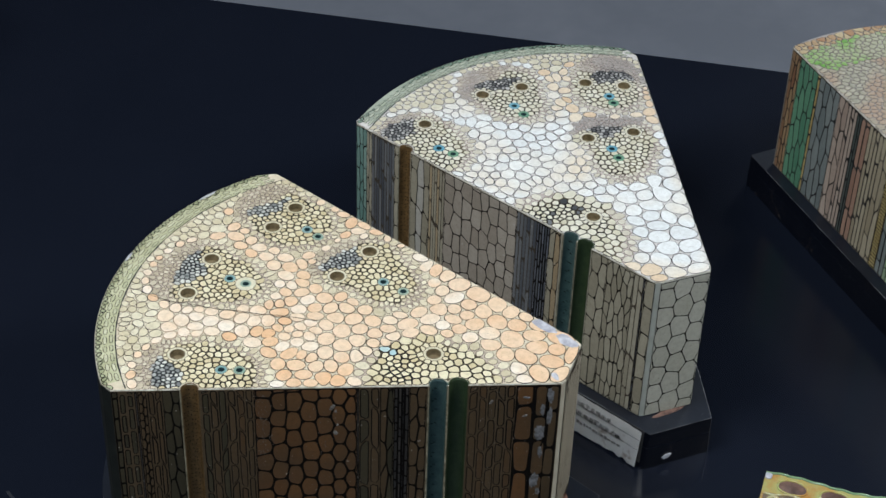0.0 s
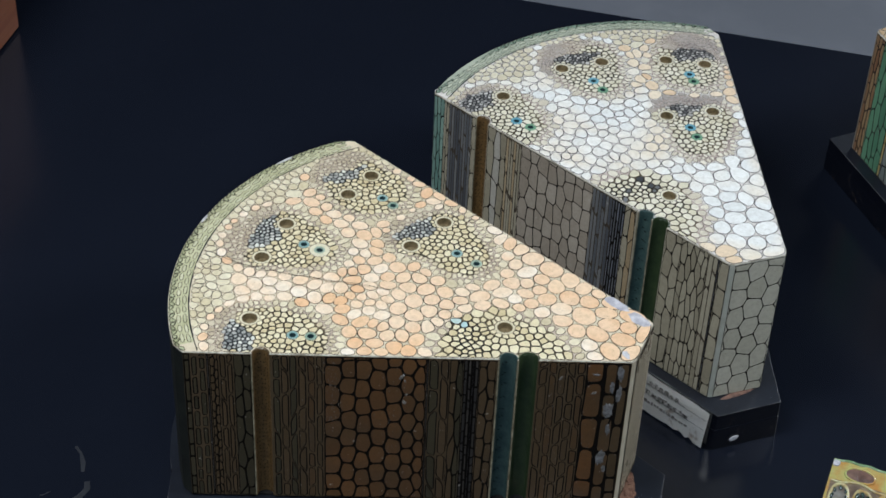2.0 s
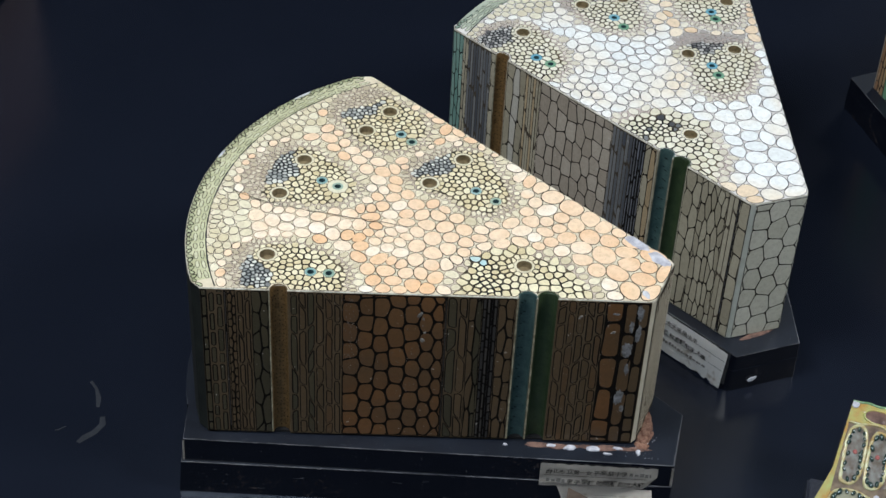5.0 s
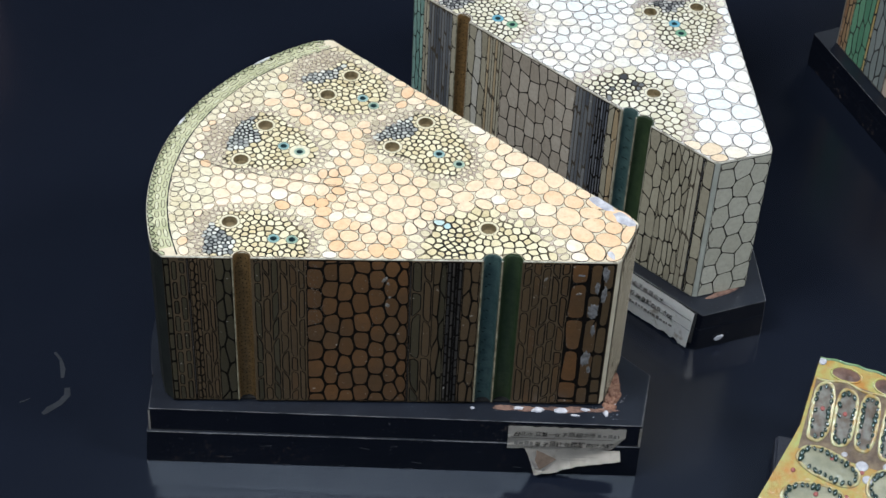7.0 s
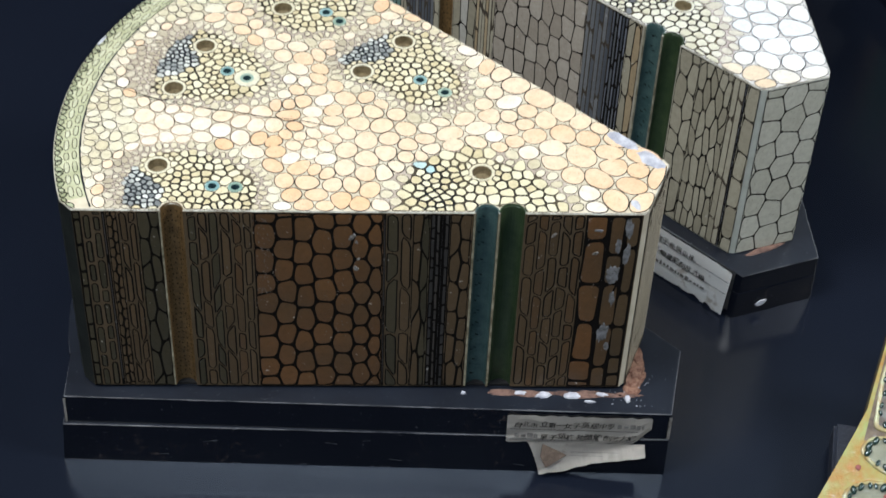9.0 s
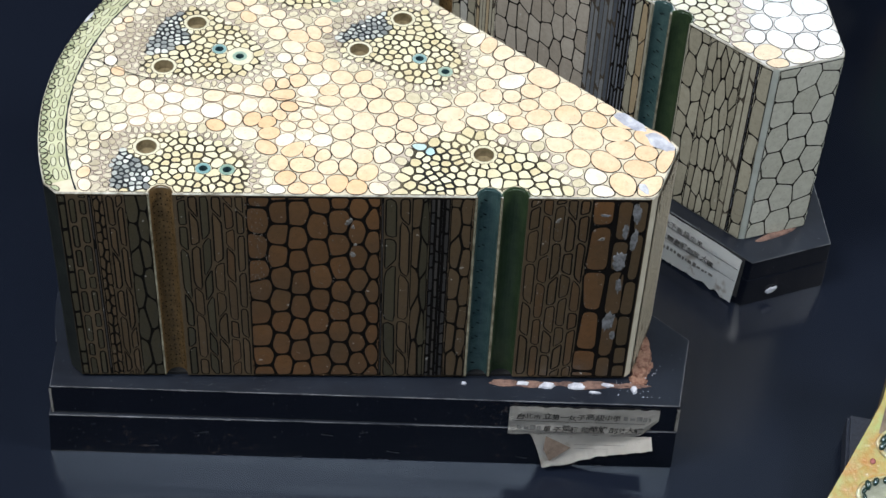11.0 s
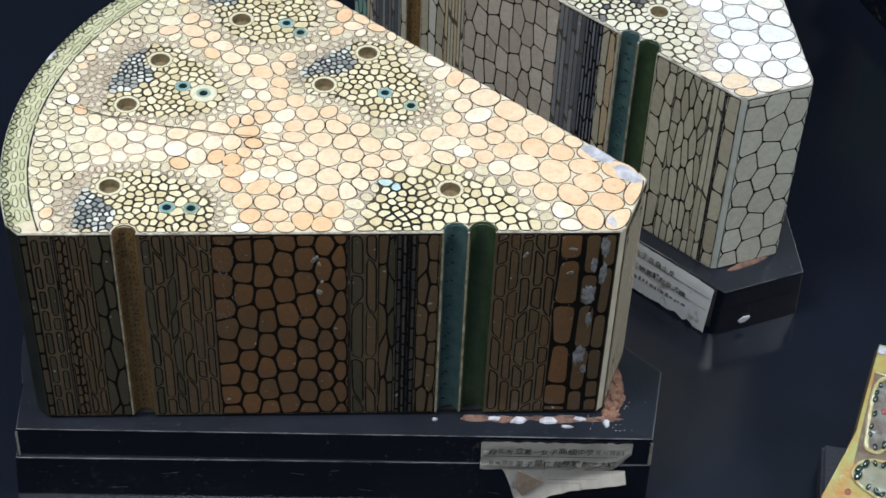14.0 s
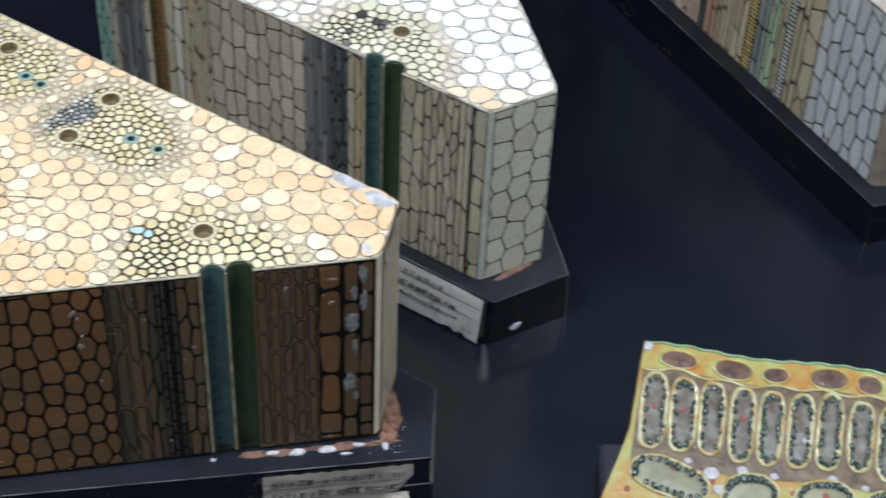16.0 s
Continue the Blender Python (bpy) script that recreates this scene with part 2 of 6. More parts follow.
def rounded(poly, count, soft):
    """A smooth outline of count points inside a convex polygon."""
    for _ in range(2):
        out = []
        for k in range(len(poly)):
            (ax, ay), (bx, by) = poly[k - 1], poly[k]
            out += [(ax + soft * (bx - ax), ay + soft * (by - ay)), (bx - soft * (bx - ax), by - soft * (by - ay))]
        poly = out
    p = np.array(poly + poly[:1])
    run = np.r_[0, np.cumsum(np.hypot(*np.diff(p, axis=0).T))]
    if run[-1] < 1e-6:
        return None
    s = np.linspace(0, run[-1], count, endpoint=False)
    return np.c_[np.interp(s, run, p[:, 0]), np.interp(s, run, p[:, 1])]


class Sheet:
    """Painted cells in low relief on a plane: each a dark outline and a fill."""

    def __init__(self, to_world):
        self.cells, self.to = [], to_world

    def cell(self, poly, width, height, line, fill, soft=0.25, count=14, oval=0.0, shrink=1.0):
        p = rounded(poly, count, soft)
        if p is None:
            return
        if oval:
            # drawn towards the ellipse of the same spread
            mid = p.mean(0)
            d = p - mid
            cov = d.T @ d / len(d)
            w, ax = np.linalg.eigh(cov + np.eye(2) * 1e-10)
            q = d @ ax
            ang = np.arctan2(q[:, 1] / math.sqrt(w[1]), q[:, 0] / math.sqrt(w[0]))
            e = np.c_[np.cos(ang) * math.sqrt(2 * w[0]), np.sin(ang) * math.sqrt(2 * w[1])] @ ax.T
            p = mid + shrink * ((1 - oval) * d + oval * e)
        x, y = p.T
        turn = np.sum(x * np.roll(y, -1) - y * np.roll(x, -1))
        size = math.sqrt(abs(turn) / 2)
        if size < 0.0009:
            return
        t = np.roll(p, -1, 0) - np.roll(p, 1, 0)
        inward = np.c_[-t[:, 1], t[:, 0]] / (np.hypot(*t.T)[:, None] + 1e-9) * (1 if turn > 0 else -1)
        q = p + inward * min(width, 0.22 * size)
        n = len(p)
        v = [self.to(a, b, 0.0002) for a, b in p] + [self.to(a, b, 0.00028) for a, b in q] + [self.to(*p.mean(0), 0.0002 + height)]
        f = []
        for k in range(n):
            j = (k + 1) % n
            f += [(k, j, n + j, n + k), (n + k, n + j, 2 * n)]
        self.cells.append((v, f, [line, fill] * n))

    def build(self, name, mats, parent, label=""):
        """All cells as one mesh."""
        v, f, s = [], [], []
        for cv, cf, cs in self.cells:
            k = len(v)
            v += cv
            f += [tuple(i + k for i in face) for face in cf]
            s += cs
        ob = mesh_object(name, v, f, mats, s)
        ob["kind"] = "stuff"
        return under(ob, parent, label)

    def build_each(self, name, mats, parent, label=""):
        """Each cell as a piece of its own."""
        for v, f, s in self.cells:
            under(mesh_object(name, v, f, mats, s), parent, label)


def strand(points, half, height, to):
    """A thin uneven ribbon along a line."""
    v, f = [], []
    rng = random.Random(len(points) * 7)
    for k, (x, y) in enumerate(points):
        (ax, ay), (bx, by) = points[max(k - 1, 0)], points[min(k + 1, len(points) - 1)]
        ln = math.hypot(bx - ax, by - ay)
        nx, ny = -(by - ay) / ln, (bx - ax) / ln
        w = half * rng.uniform(0.5, 1.4)
        v += [to(x + nx * w, y + ny * w, height), to(x - nx * w, y - ny * w, height)]
        if k:
            f.append((2 * k - 2, 2 * k - 1, 2 * k + 1, 2 * k))
    return v, f


def blob(rng, x, y, rx, ry, h, to, turn=0.0, count=14, jag=0.25):
    """A flat irregular chip with a bevelled rim."""
    v, f = [], []
    ks = [rng.uniform(0.62, 1.3) for _ in range(count)]
    ks = [(1 - jag) * (ks[k - 2] + 2 * ks[k - 1] + ks[k]) / 4 + jag * rng.uniform(0.6, 1.3) for k in range(count)]
    ca, sa = math.cos(turn), math.sin(turn)
    for s, hh in ((1.0, 0.0), (0.8, h)):
        for k in range(count):
            a = 2 * math.pi * k / count
            px, py = s * ks[k] * rx * math.cos(a), s * ks[k] * ry * math.sin(a)
            v.append(to(x + ca * px - sa * py, y + sa * px + ca * py, hh))
    f += [(k, (k + 1) % count, count + (k + 1) % count, count + k) for k in range(count)]
    f.append(tuple(range(count, 2 * count)))
    return v, f


# ---- the stem sector: outline shared by the plaster models ----
FACE = ARC_C = ARC_R = END = FAR = BUNDLES = None


def use_outline(face, arc_c, arc_r, end, far, bundles):
    """Take up the plan of one casting: front length, centre and radius of the bark, far corners of tip and bark, bundles."""
    global FACE, ARC_C, ARC_R, END, FAR, BUNDLES
    FACE, ARC_C, ARC_R, END, FAR, BUNDLES = face, arc_c, arc_r, end, far, bundles


GROOVES = [(0.0572, 0.0061, 0), (0.2318, 0.0060, 1), (0.2461, 0.0067, 2)]


def arc_points(r, n, a0=None, a1=None):
    a0 = math.atan2(FAR[1] - ARC_C[1], FAR[0] - 0.012 - ARC_C[0]) if a0 is None else a0
    a1 = math.atan2(0.0 - ARC_C[1], 0.0 - ARC_C[0]) + 2 * math.pi if a1 is None else a1
    return [(ARC_C[0] + r * math.cos(a0 + (a1 - a0) * k / n), ARC_C[1] + r * math.sin(a0 + (a1 - a0) * k / n)) for k in range(n + 1)]


def sector(inset=0.0, convex=False, grooves=GROOVES):
    """The outline, anticlockwise from the bark's front corner."""
    out = [(0.0022 + inset, inset)]
    slots = ["front"]
    if not convex:
        for c, r, kind in grooves:
            for k in range(13):
                a = math.pi - math.pi * k / 12
                rr = r + inset
                out.append((c + rr * math.cos(a), max(inset, rr * 0.95 * math.sin(a)) if 0 < k < 12 else inset))
                slots.append("groove%d" % kind if k < 12 else "front")
    out += [(FACE - 0.003 - inset, inset), (FACE + 0.0005 - inset, 0.003)]
    slots += ["end", "end"]
    out += [(END[0] - inset, END[1] - 0.002), (END[0] - 0.003 - inset * 0.7, END[1] + 0.003 - inset * 0.7)]
    slots += ["back", "back"]
    out += [(FAR[0] + 0.004 - inset * 0.7, FAR[1] - 0.003 - inset * 0.7)]
    slots += ["bark"]
    ring = arc_points(ARC_R - inset, 36)
    out += ring[:-1]
    slots += ["bark"] * (len(ring) - 1)
    out.append((inset * 0.6 - 0.0012, 0.0034))
    slots.append("bark")
    return out, slots


def body_mesh(name, z0, z1, mats, holes, pits, parent, grooves=GROOVES):
    """The plaster prism with its worn upper edge, its half-round grooves and its bored vessels."""
    outer, slots = sector(0.0, grooves=grooves)
    inner, _ = sector(0.0007, grooves=grooves)
    n = len(outer)
    bm = bmesh.new()
    loops = [[bm.verts.new((x, y, z)) for x, y in ring] for ring, z in ((outer, z0), (outer, z1 - 0.0007), (inner, z1))]
    for k in range(n):
        j = (k + 1) % n
        f = bm.faces.new((loops[0][k], loops[0][j], loops[1][j], loops[1][k]))
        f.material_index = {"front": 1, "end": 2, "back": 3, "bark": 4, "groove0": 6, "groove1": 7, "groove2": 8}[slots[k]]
        f = bm.faces.new((loops[1][k], loops[1][j], loops[2][j], loops[2][k]))
        f.material_index = {"groove1": 7, "groove2": 8}.get(slots[k], 5)
    bm.faces.new(loops[2]).material_index = 0
    bm.faces.new(loops[0][::-1]).material_index = 3
    me = bpy.data.meshes.new(name)
    bm.to_mesh(me)
    bm.free()
    for m in mats:
        me.materials.append(m)
    ob = new(name, me)
    if holes:
        cb = bmesh.new()
        for x, y, r, depth in holes:
            bmesh.ops.create_cone(cb, cap_ends=True, segments=20, radius1=r * 0.86, radius2=r, depth=2 * depth, matrix=Matrix.Translation((x, y, z1)))
        for x, y, r, depth in pits:
            bmesh.ops.create_cone(cb, cap_ends=True, segments=12, radius1=r * 0.8, radius2=r, depth=2 * depth, matrix=Matrix.Translation((x, y, z1)))
        for f in cb.faces:
            c = f.calc_center_median()
            f.material_index = 1 if any(math.hypot(c.x - x, c.y - y) < r * 1.01 for x, y, r, _ in pits) else 0
        cm = bpy.data.meshes.new("bore")
        cb.to_mesh(cm)
        cb.free()
        cm.materials.append(VESSEL)
        cm.materials.append(PIT)
        cutter = new("bore", cm)
        mod = ob.modifiers.new("bore", "BOOLEAN")
        mod.operation, mod.object, mod.solver, mod.material_mode = "DIFFERENCE", cutter, "EXACT", "TRANSFER"
        bpy.context.view_layer.update()
        cut = bpy.data.meshes.new_from_object(ob.evaluated_get(bpy.context.evaluated_depsgraph_get()))
        ob.modifiers.clear()
        ob.data = cut
        cut.name = name
        bpy.data.objects.remove(cutter)
    return under(ob, parent)


# bundles: centre, waves of the edge's distance (mean, then cosine and sine of one, two and three turns), corners of the phloem, vessels, blue and green duct


def bundle(c, edge, ph, vs, blue=None, green=None, halo=0.0):
    mid = (sum(p[0] for p in ph) / len(ph), sum(p[1] for p in ph) / len(ph))
    ln = math.hypot(mid[0] - c[0], mid[1] - c[1])
    return dict(c=c, edge=edge, ph=ph, mid=mid, out=((mid[0] - c[0]) / ln, (mid[1] - c[1]) / ln), vs=vs, blue=blue, green=green, halo=halo)


EDGES = [
    ((0.066, 0.016), (0.0393, -0.0014, 0.0027, 0.0059, -0.0024, 0.0011, -0.0005)),
    ((0.0686, 0.1274), (0.0393, -0.0026, -0.0048, 0.0027, -0.0036, 0.0003, -0.0037)),
    ((0.1236, 0.1953), (0.0384, -0.0003, -0.0021, -0.0010, -0.0062, 0.0015, 0.0001)),
    ((0.184, 0.126), (0.0386, 0.0037, 0.0015, 0.0007, -0.0067, -0.0042, -0.0016)),
    ((0.231, 0.008), (0.0445, -0.0018, 0.0048, 0.0099, -0.0022, -0.0007, -0.0034)),
]
BUNDLES_A = [
    bundle(*EDGES[0], [(0.033, 0.036), (0.040, 0.030), (0.050, 0.020), (0.050, 0.004), (0.030, 0.004), (0.030, 0.023)], [(0.0468, 0.0368)], (0.0785, 0.0198), (0.0914, 0.0190)),
    bundle(*EDGES[1], [(0.038, 0.116), (0.045, 0.141), (0.050, 0.149), (0.057, 0.152), (0.060, 0.139), (0.063, 0.127), (0.055, 0.118)], [(0.0668, 0.1441), (0.0508, 0.1044)], (0.0813, 0.1203), (0.0933, 0.1140), 0.0034),
    bundle(*EDGES[2], [(0.090, 0.201), (0.099, 0.209), (0.114, 0.213), (0.126, 0.224), (0.124, 0.211), (0.118, 0.203), (0.103, 0.195)], [(0.1298, 0.2062), (0.1123, 0.1820)], (0.1390, 0.1783), (0.1474, 0.1694)),
    bundle(*EDGES[3], [(0.146, 0.132), (0.154, 0.140), (0.167, 0.151), (0.177, 0.158), (0.181, 0.151), (0.177, 0.138), (0.170, 0.130), (0.154, 0.129)], [(0.1868, 0.1505), (0.1616, 0.1216)], (0.1962, 0.1141), (0.2107, 0.1028)),
    bundle(*EDGES[4], [(0.194, 0.034), (0.207, 0.041), (0.219, 0.040), (0.218, 0.025), (0.214, 0.008), (0.213, -0.004), (0.196, -0.004)], [(0.2300, 0.0332)]),
]
BUNDLES_B = [
    bundle(*EDGES[0], [(0.028, 0.001), (0.025, 0.017), (0.032, 0.038), (0.047, 0.024), (0.043, 0.003)], [(0.0455, 0.0388)], (0.0772, 0.0202), (0.0912, 0.0221)),
    bundle(*EDGES[1], [(0.039, 0.109), (0.039, 0.121), (0.051, 0.138), (0.0615, 0.148), (0.064, 0.133), (0.055, 0.117), (0.047, 0.107)], [(0.0708, 0.1395), (0.0533, 0.1066)], (0.0845, 0.1120), (0.0986, 0.1076)),
    bundle(*EDGES[2], [(0.104, 0.188), (0.105, 0.207), (0.126, 0.221), (0.138, 0.217), (0.130, 0.202), (0.117, 0.191)], [(0.1360, 0.2025), (0.1082, 0.1829)], (0.1363, 0.1802), (0.1454, 0.1744)),
    bundle(*EDGES[3], [(0.151, 0.125), (0.157, 0.137), (0.170, 0.149), (0.1785, 0.153), (0.174, 0.135), (0.1675, 0.124)], [(0.1838, 0.1510), (0.1605, 0.1178)], (0.1849, 0.1187), (0.1968, 0.1122)),
    bundle(*EDGES[4], [(0.188, 0.018), (0.200, 0.034), (0.219, 0.036), (0.216, 0.014), (0.206, -0.004), (0.192, -0.004)], [(0.2294, 0.0336)]),
]
VESSEL_R, DUCT_R = 0.0061, 0.0040


def inside(k, x, y):
    """How far a place lies from the middle of bundle k, as a share of the way to its edge."""
    (cx, cy), (m, c1, s1, c2, s2, c3, s3) = BUNDLES[k]["c"], BUNDLES[k]["edge"]
    a = math.atan2(y - cy, x - cx)
    return math.hypot(x - cx, y - cy) / (m + c1 * math.cos(a) + s1 * math.sin(a) + c2 * math.cos(2 * a) + s2 * math.sin(2 * a) + c3 * math.cos(3 * a) + s3 * math.sin(3 * a))


def rim_of(k, a):
    """The place on the edge of bundle k in the direction a."""
    cx, cy = BUNDLES[k]["c"]
    r = 0.03 / inside(k, cx + 0.03 * math.cos(a), cy + 0.03 * math.sin(a))
    return cx + r * math.cos(a), cy + r * math.sin(a)


def within(poly, x, y):
    hit = False
    for i in range(len(poly)):
        (ax, ay), (bx, by) = poly[i - 1], poly[i]
        if (ay > y) != (by > y) and x < (bx - ax) * (y - ay) / (by - ay) + ax:
            hit = not hit
    return hit


def zone_of(x, y):
    """Which tissue a place on the cut face belongs to, and the size of its cells."""
    for k, b in enumerate(BUNDLES):
        e = inside(k, x, y)
        if e < 1:
            wx, wy = x + 0.0016 * noise.noise((x * 260, y * 260, 1)), y + 0.0016 * noise.noise((x * 260, y * 260, 8))
            if within(b["ph"], wx, wy):
                return ("phloem", k, 0.0027 if k != 4 else 0.0040)
            d = (x - b["mid"][0]) * b["out"][0] + (y - b["mid"][1]) * b["out"][1]
            if k != 4 and d > 0.002:
                return ("cap", k, 0.0033)
            if e > 0.85 + 0.05 * noise.noise((x * 120, y * 120, 4)) and (k != 4 or x > 0.236 or x < 0.19):
                return ("sheath", k, 0.0034 if k != 4 else 0.0055)
            if k == 4:
                return ("xylem", k, 0.0066 if x < 0.193 or math.hypot(x - 0.198, y - 0.034) < 0.011 else 0.0058)
            return ("xylem", k, 0.0044 * (1 + 0.35 * noise.noise((x * 60, y * 60, 7))))
    dr = ARC_R - math.hypot(x - ARC_C[0], y - ARC_C[1])
    if dr < 0.050:
        return ("cortex", 0, 0.0047 + 0.13 * max(0, dr - 0.017))
    return ("ground", 0, 0.0130 + 0.0032 * noise.noise((x * 34, y * 34, 3)) + 0.0058 * min(1, max(0, (x - 0.2) / 0.07)) - 0.0022 * max(0, 1 - math.hypot((x - 0.145) / 0.035, (y - 0.06) / 0.05)))


def in_sector(x, y):
    return (x - FAR[0]) * (END[1] - FAR[1]) - (y - FAR[1]) * (END[0] - FAR[0]) > 0.0006 and y > 0.0008 and (x - FACE) * END[1] - y * (END[0] - FACE) < 0


def section_seeds(rng):
    """Cell centres on the cut face: rows along the bark, rings round bundles and vessels, then cells thrown in, each at its tissue's distance."""
    seeds, kinds, sizes = [], [], []

    def put(x, y, kind, size):
        seeds.append((x, y))
        kinds.append(kind)
        sizes.append(size)

    for dr, step, kind in ((0.0022, 0.0048, "epidermis"), (0.0062, 0.0098, "hypodermis"), (0.0094, 0.0092, "hypodermis"), (0.0126, 0.0098, "hypodermis")):
        r = ARC_R - dr
        for x, y in arc_points(r, int(r * 1.95 / step), 1.85, 3.62):
            if y > 0.001:
                put(x + rng.uniform(-1, 1) * 0.0004, y + rng.uniform(-1, 1) * 0.0004, (kind, 0), 0.004)
    keep_off = [(v[0], v[1], VESSEL_R + 0.0011) for b in BUNDLES for v in b["vs"]] + [(b[q][0], b[q][1], DUCT_R + 0.0002 + (b["halo"] if q == "green" else 0)) for b in BUNDLES for q in ("blue", "green") if b[q]] + [(c, 0.0, r + 0.0011) for c, r, _ in GROOVES]
    for k, b in enumerate(BUNDLES):
        for x, y in b["vs"]:
            for q in range(12):
                a = 2 * math.pi * (q + rng.uniform(-0.3, 0.3)) / 12
                px, py = x + 0.0086 * math.cos(a), y + 0.0086 * math.sin(a)
                if py > 0.001 and all(math.hypot(px - c, py) > r + 0.003 for c, r, _ in GROOVES):
                    put(px, py, ("xylem", k), 0.0042)
        a = rng.uniform(0, 0.2)
        while a < 2 * math.pi:
            ex, ey = rim_of(k, a)
            size = rng.uniform(0.0112, 0.0168) if ex > 0.06 else rng.uniform(0.0080, 0.0110)
            px, py = ex + 0.52 * size * math.cos(a), ey + 0.52 * size * math.sin(a)
            dr = ARC_R - math.hypot(px - ARC_C[0], py - ARC_C[1])
            if in_sector(px, py) and dr > 0.021 and all(inside(q, px, py) > 1.02 for q in range(5)):
                if all((px - x) ** 2 + (py - y) ** 2 > (0.46 * (size + r)) ** 2 for (x, y), r in zip(seeds, sizes)):
                    put(px, py, ("ground", 0), size)
            a += size / math.hypot(ex - b["c"][0], ey - b["c"][1])
    fixed = len(seeds)
    arr = np.zeros((6000, 3))
    n = fixed
    arr[:n] = np.c_[np.array(seeds), sizes]
    for tries, small in ((12000, False), (52000, True)):
        for _ in range(tries):
            x, y = rng.uniform(0, 0.335), rng.uniform(0.0, 0.255)
            if not in_sector(x, y) or ARC_R - math.hypot(x - ARC_C[0], y - ARC_C[1]) < 0.0175:
                continue
            kind, k, size = zone_of(x, y)
            if (kind != "ground") != small:
                continue
            if kind == "ground":
                size *= rng.choice((0.45, 0.62, 0.9, 1.0, 1.0, 1.1, 1.25))
            if any((x - hx) ** 2 + (y - hy) ** 2 < (hr + size * 0.4) ** 2 for hx, hy, hr in keep_off):
                continue
            want = 0.47 * (arr[:n, 2] + size)
            if np.any((arr[:n, 0] - x) ** 2 + (arr[:n, 1] - y) ** 2 < want * want):
                continue
            arr[n] = (x, y, size)
            n += 1
            put(x, y, (kind, k), size)
    return seeds, kinds, keep_off, fixed


def section(seed):
    """The cells of a cut face, as outlines with their tissues, and the round places left free."""
    seeds, kinds, keep_off, fixed = section_seeds(random.Random(seed))
    bound = sector(0.0006, convex=True)[0]
    for _ in range(2):
        relaxed = voronoi(seeds, bound, 0.0, keep_off)
        seeds = [s if i < fixed or not c else (0.4 * s[0] + 0.6 * sum(p[0] for p in c) / len(c), 0.4 * s[1] + 0.6 * sum(p[1] for p in c) / len(c)) for i, (s, c) in enumerate(zip(seeds, relaxed))]
    return voronoi(seeds, bound, 0.00015, keep_off), kinds, keep_off


def ring(name, x, y, r_in, r_out, z, h, mat, parent, label=""):
    v, f, n = [], [], 22
    for r, hh in ((r_out, 0.0001), (r_out * 0.93, h), (r_in * 1.08, h), (r_in, 0.0)):
        v += [(x + r * math.cos(2 * math.pi * k / n), y + r * math.sin(2 * math.pi * k / n), z + hh) for k in range(n)]
    for row in range(3):
        f += [(row * n + k, row * n + (k + 1) % n, row * n + n + (k + 1) % n, row * n + n + k) for k in range(n)]
    return under(mesh_object(name, v, f, [mat]), parent, label)


def shrunk(poly, k):
    cx, cy = sum(p[0] for p in poly) / len(poly), sum(p[1] for p in poly) / len(poly)
    return [(cx + (x - cx) * k, cy + (y - cy) * k) for x, y in poly]


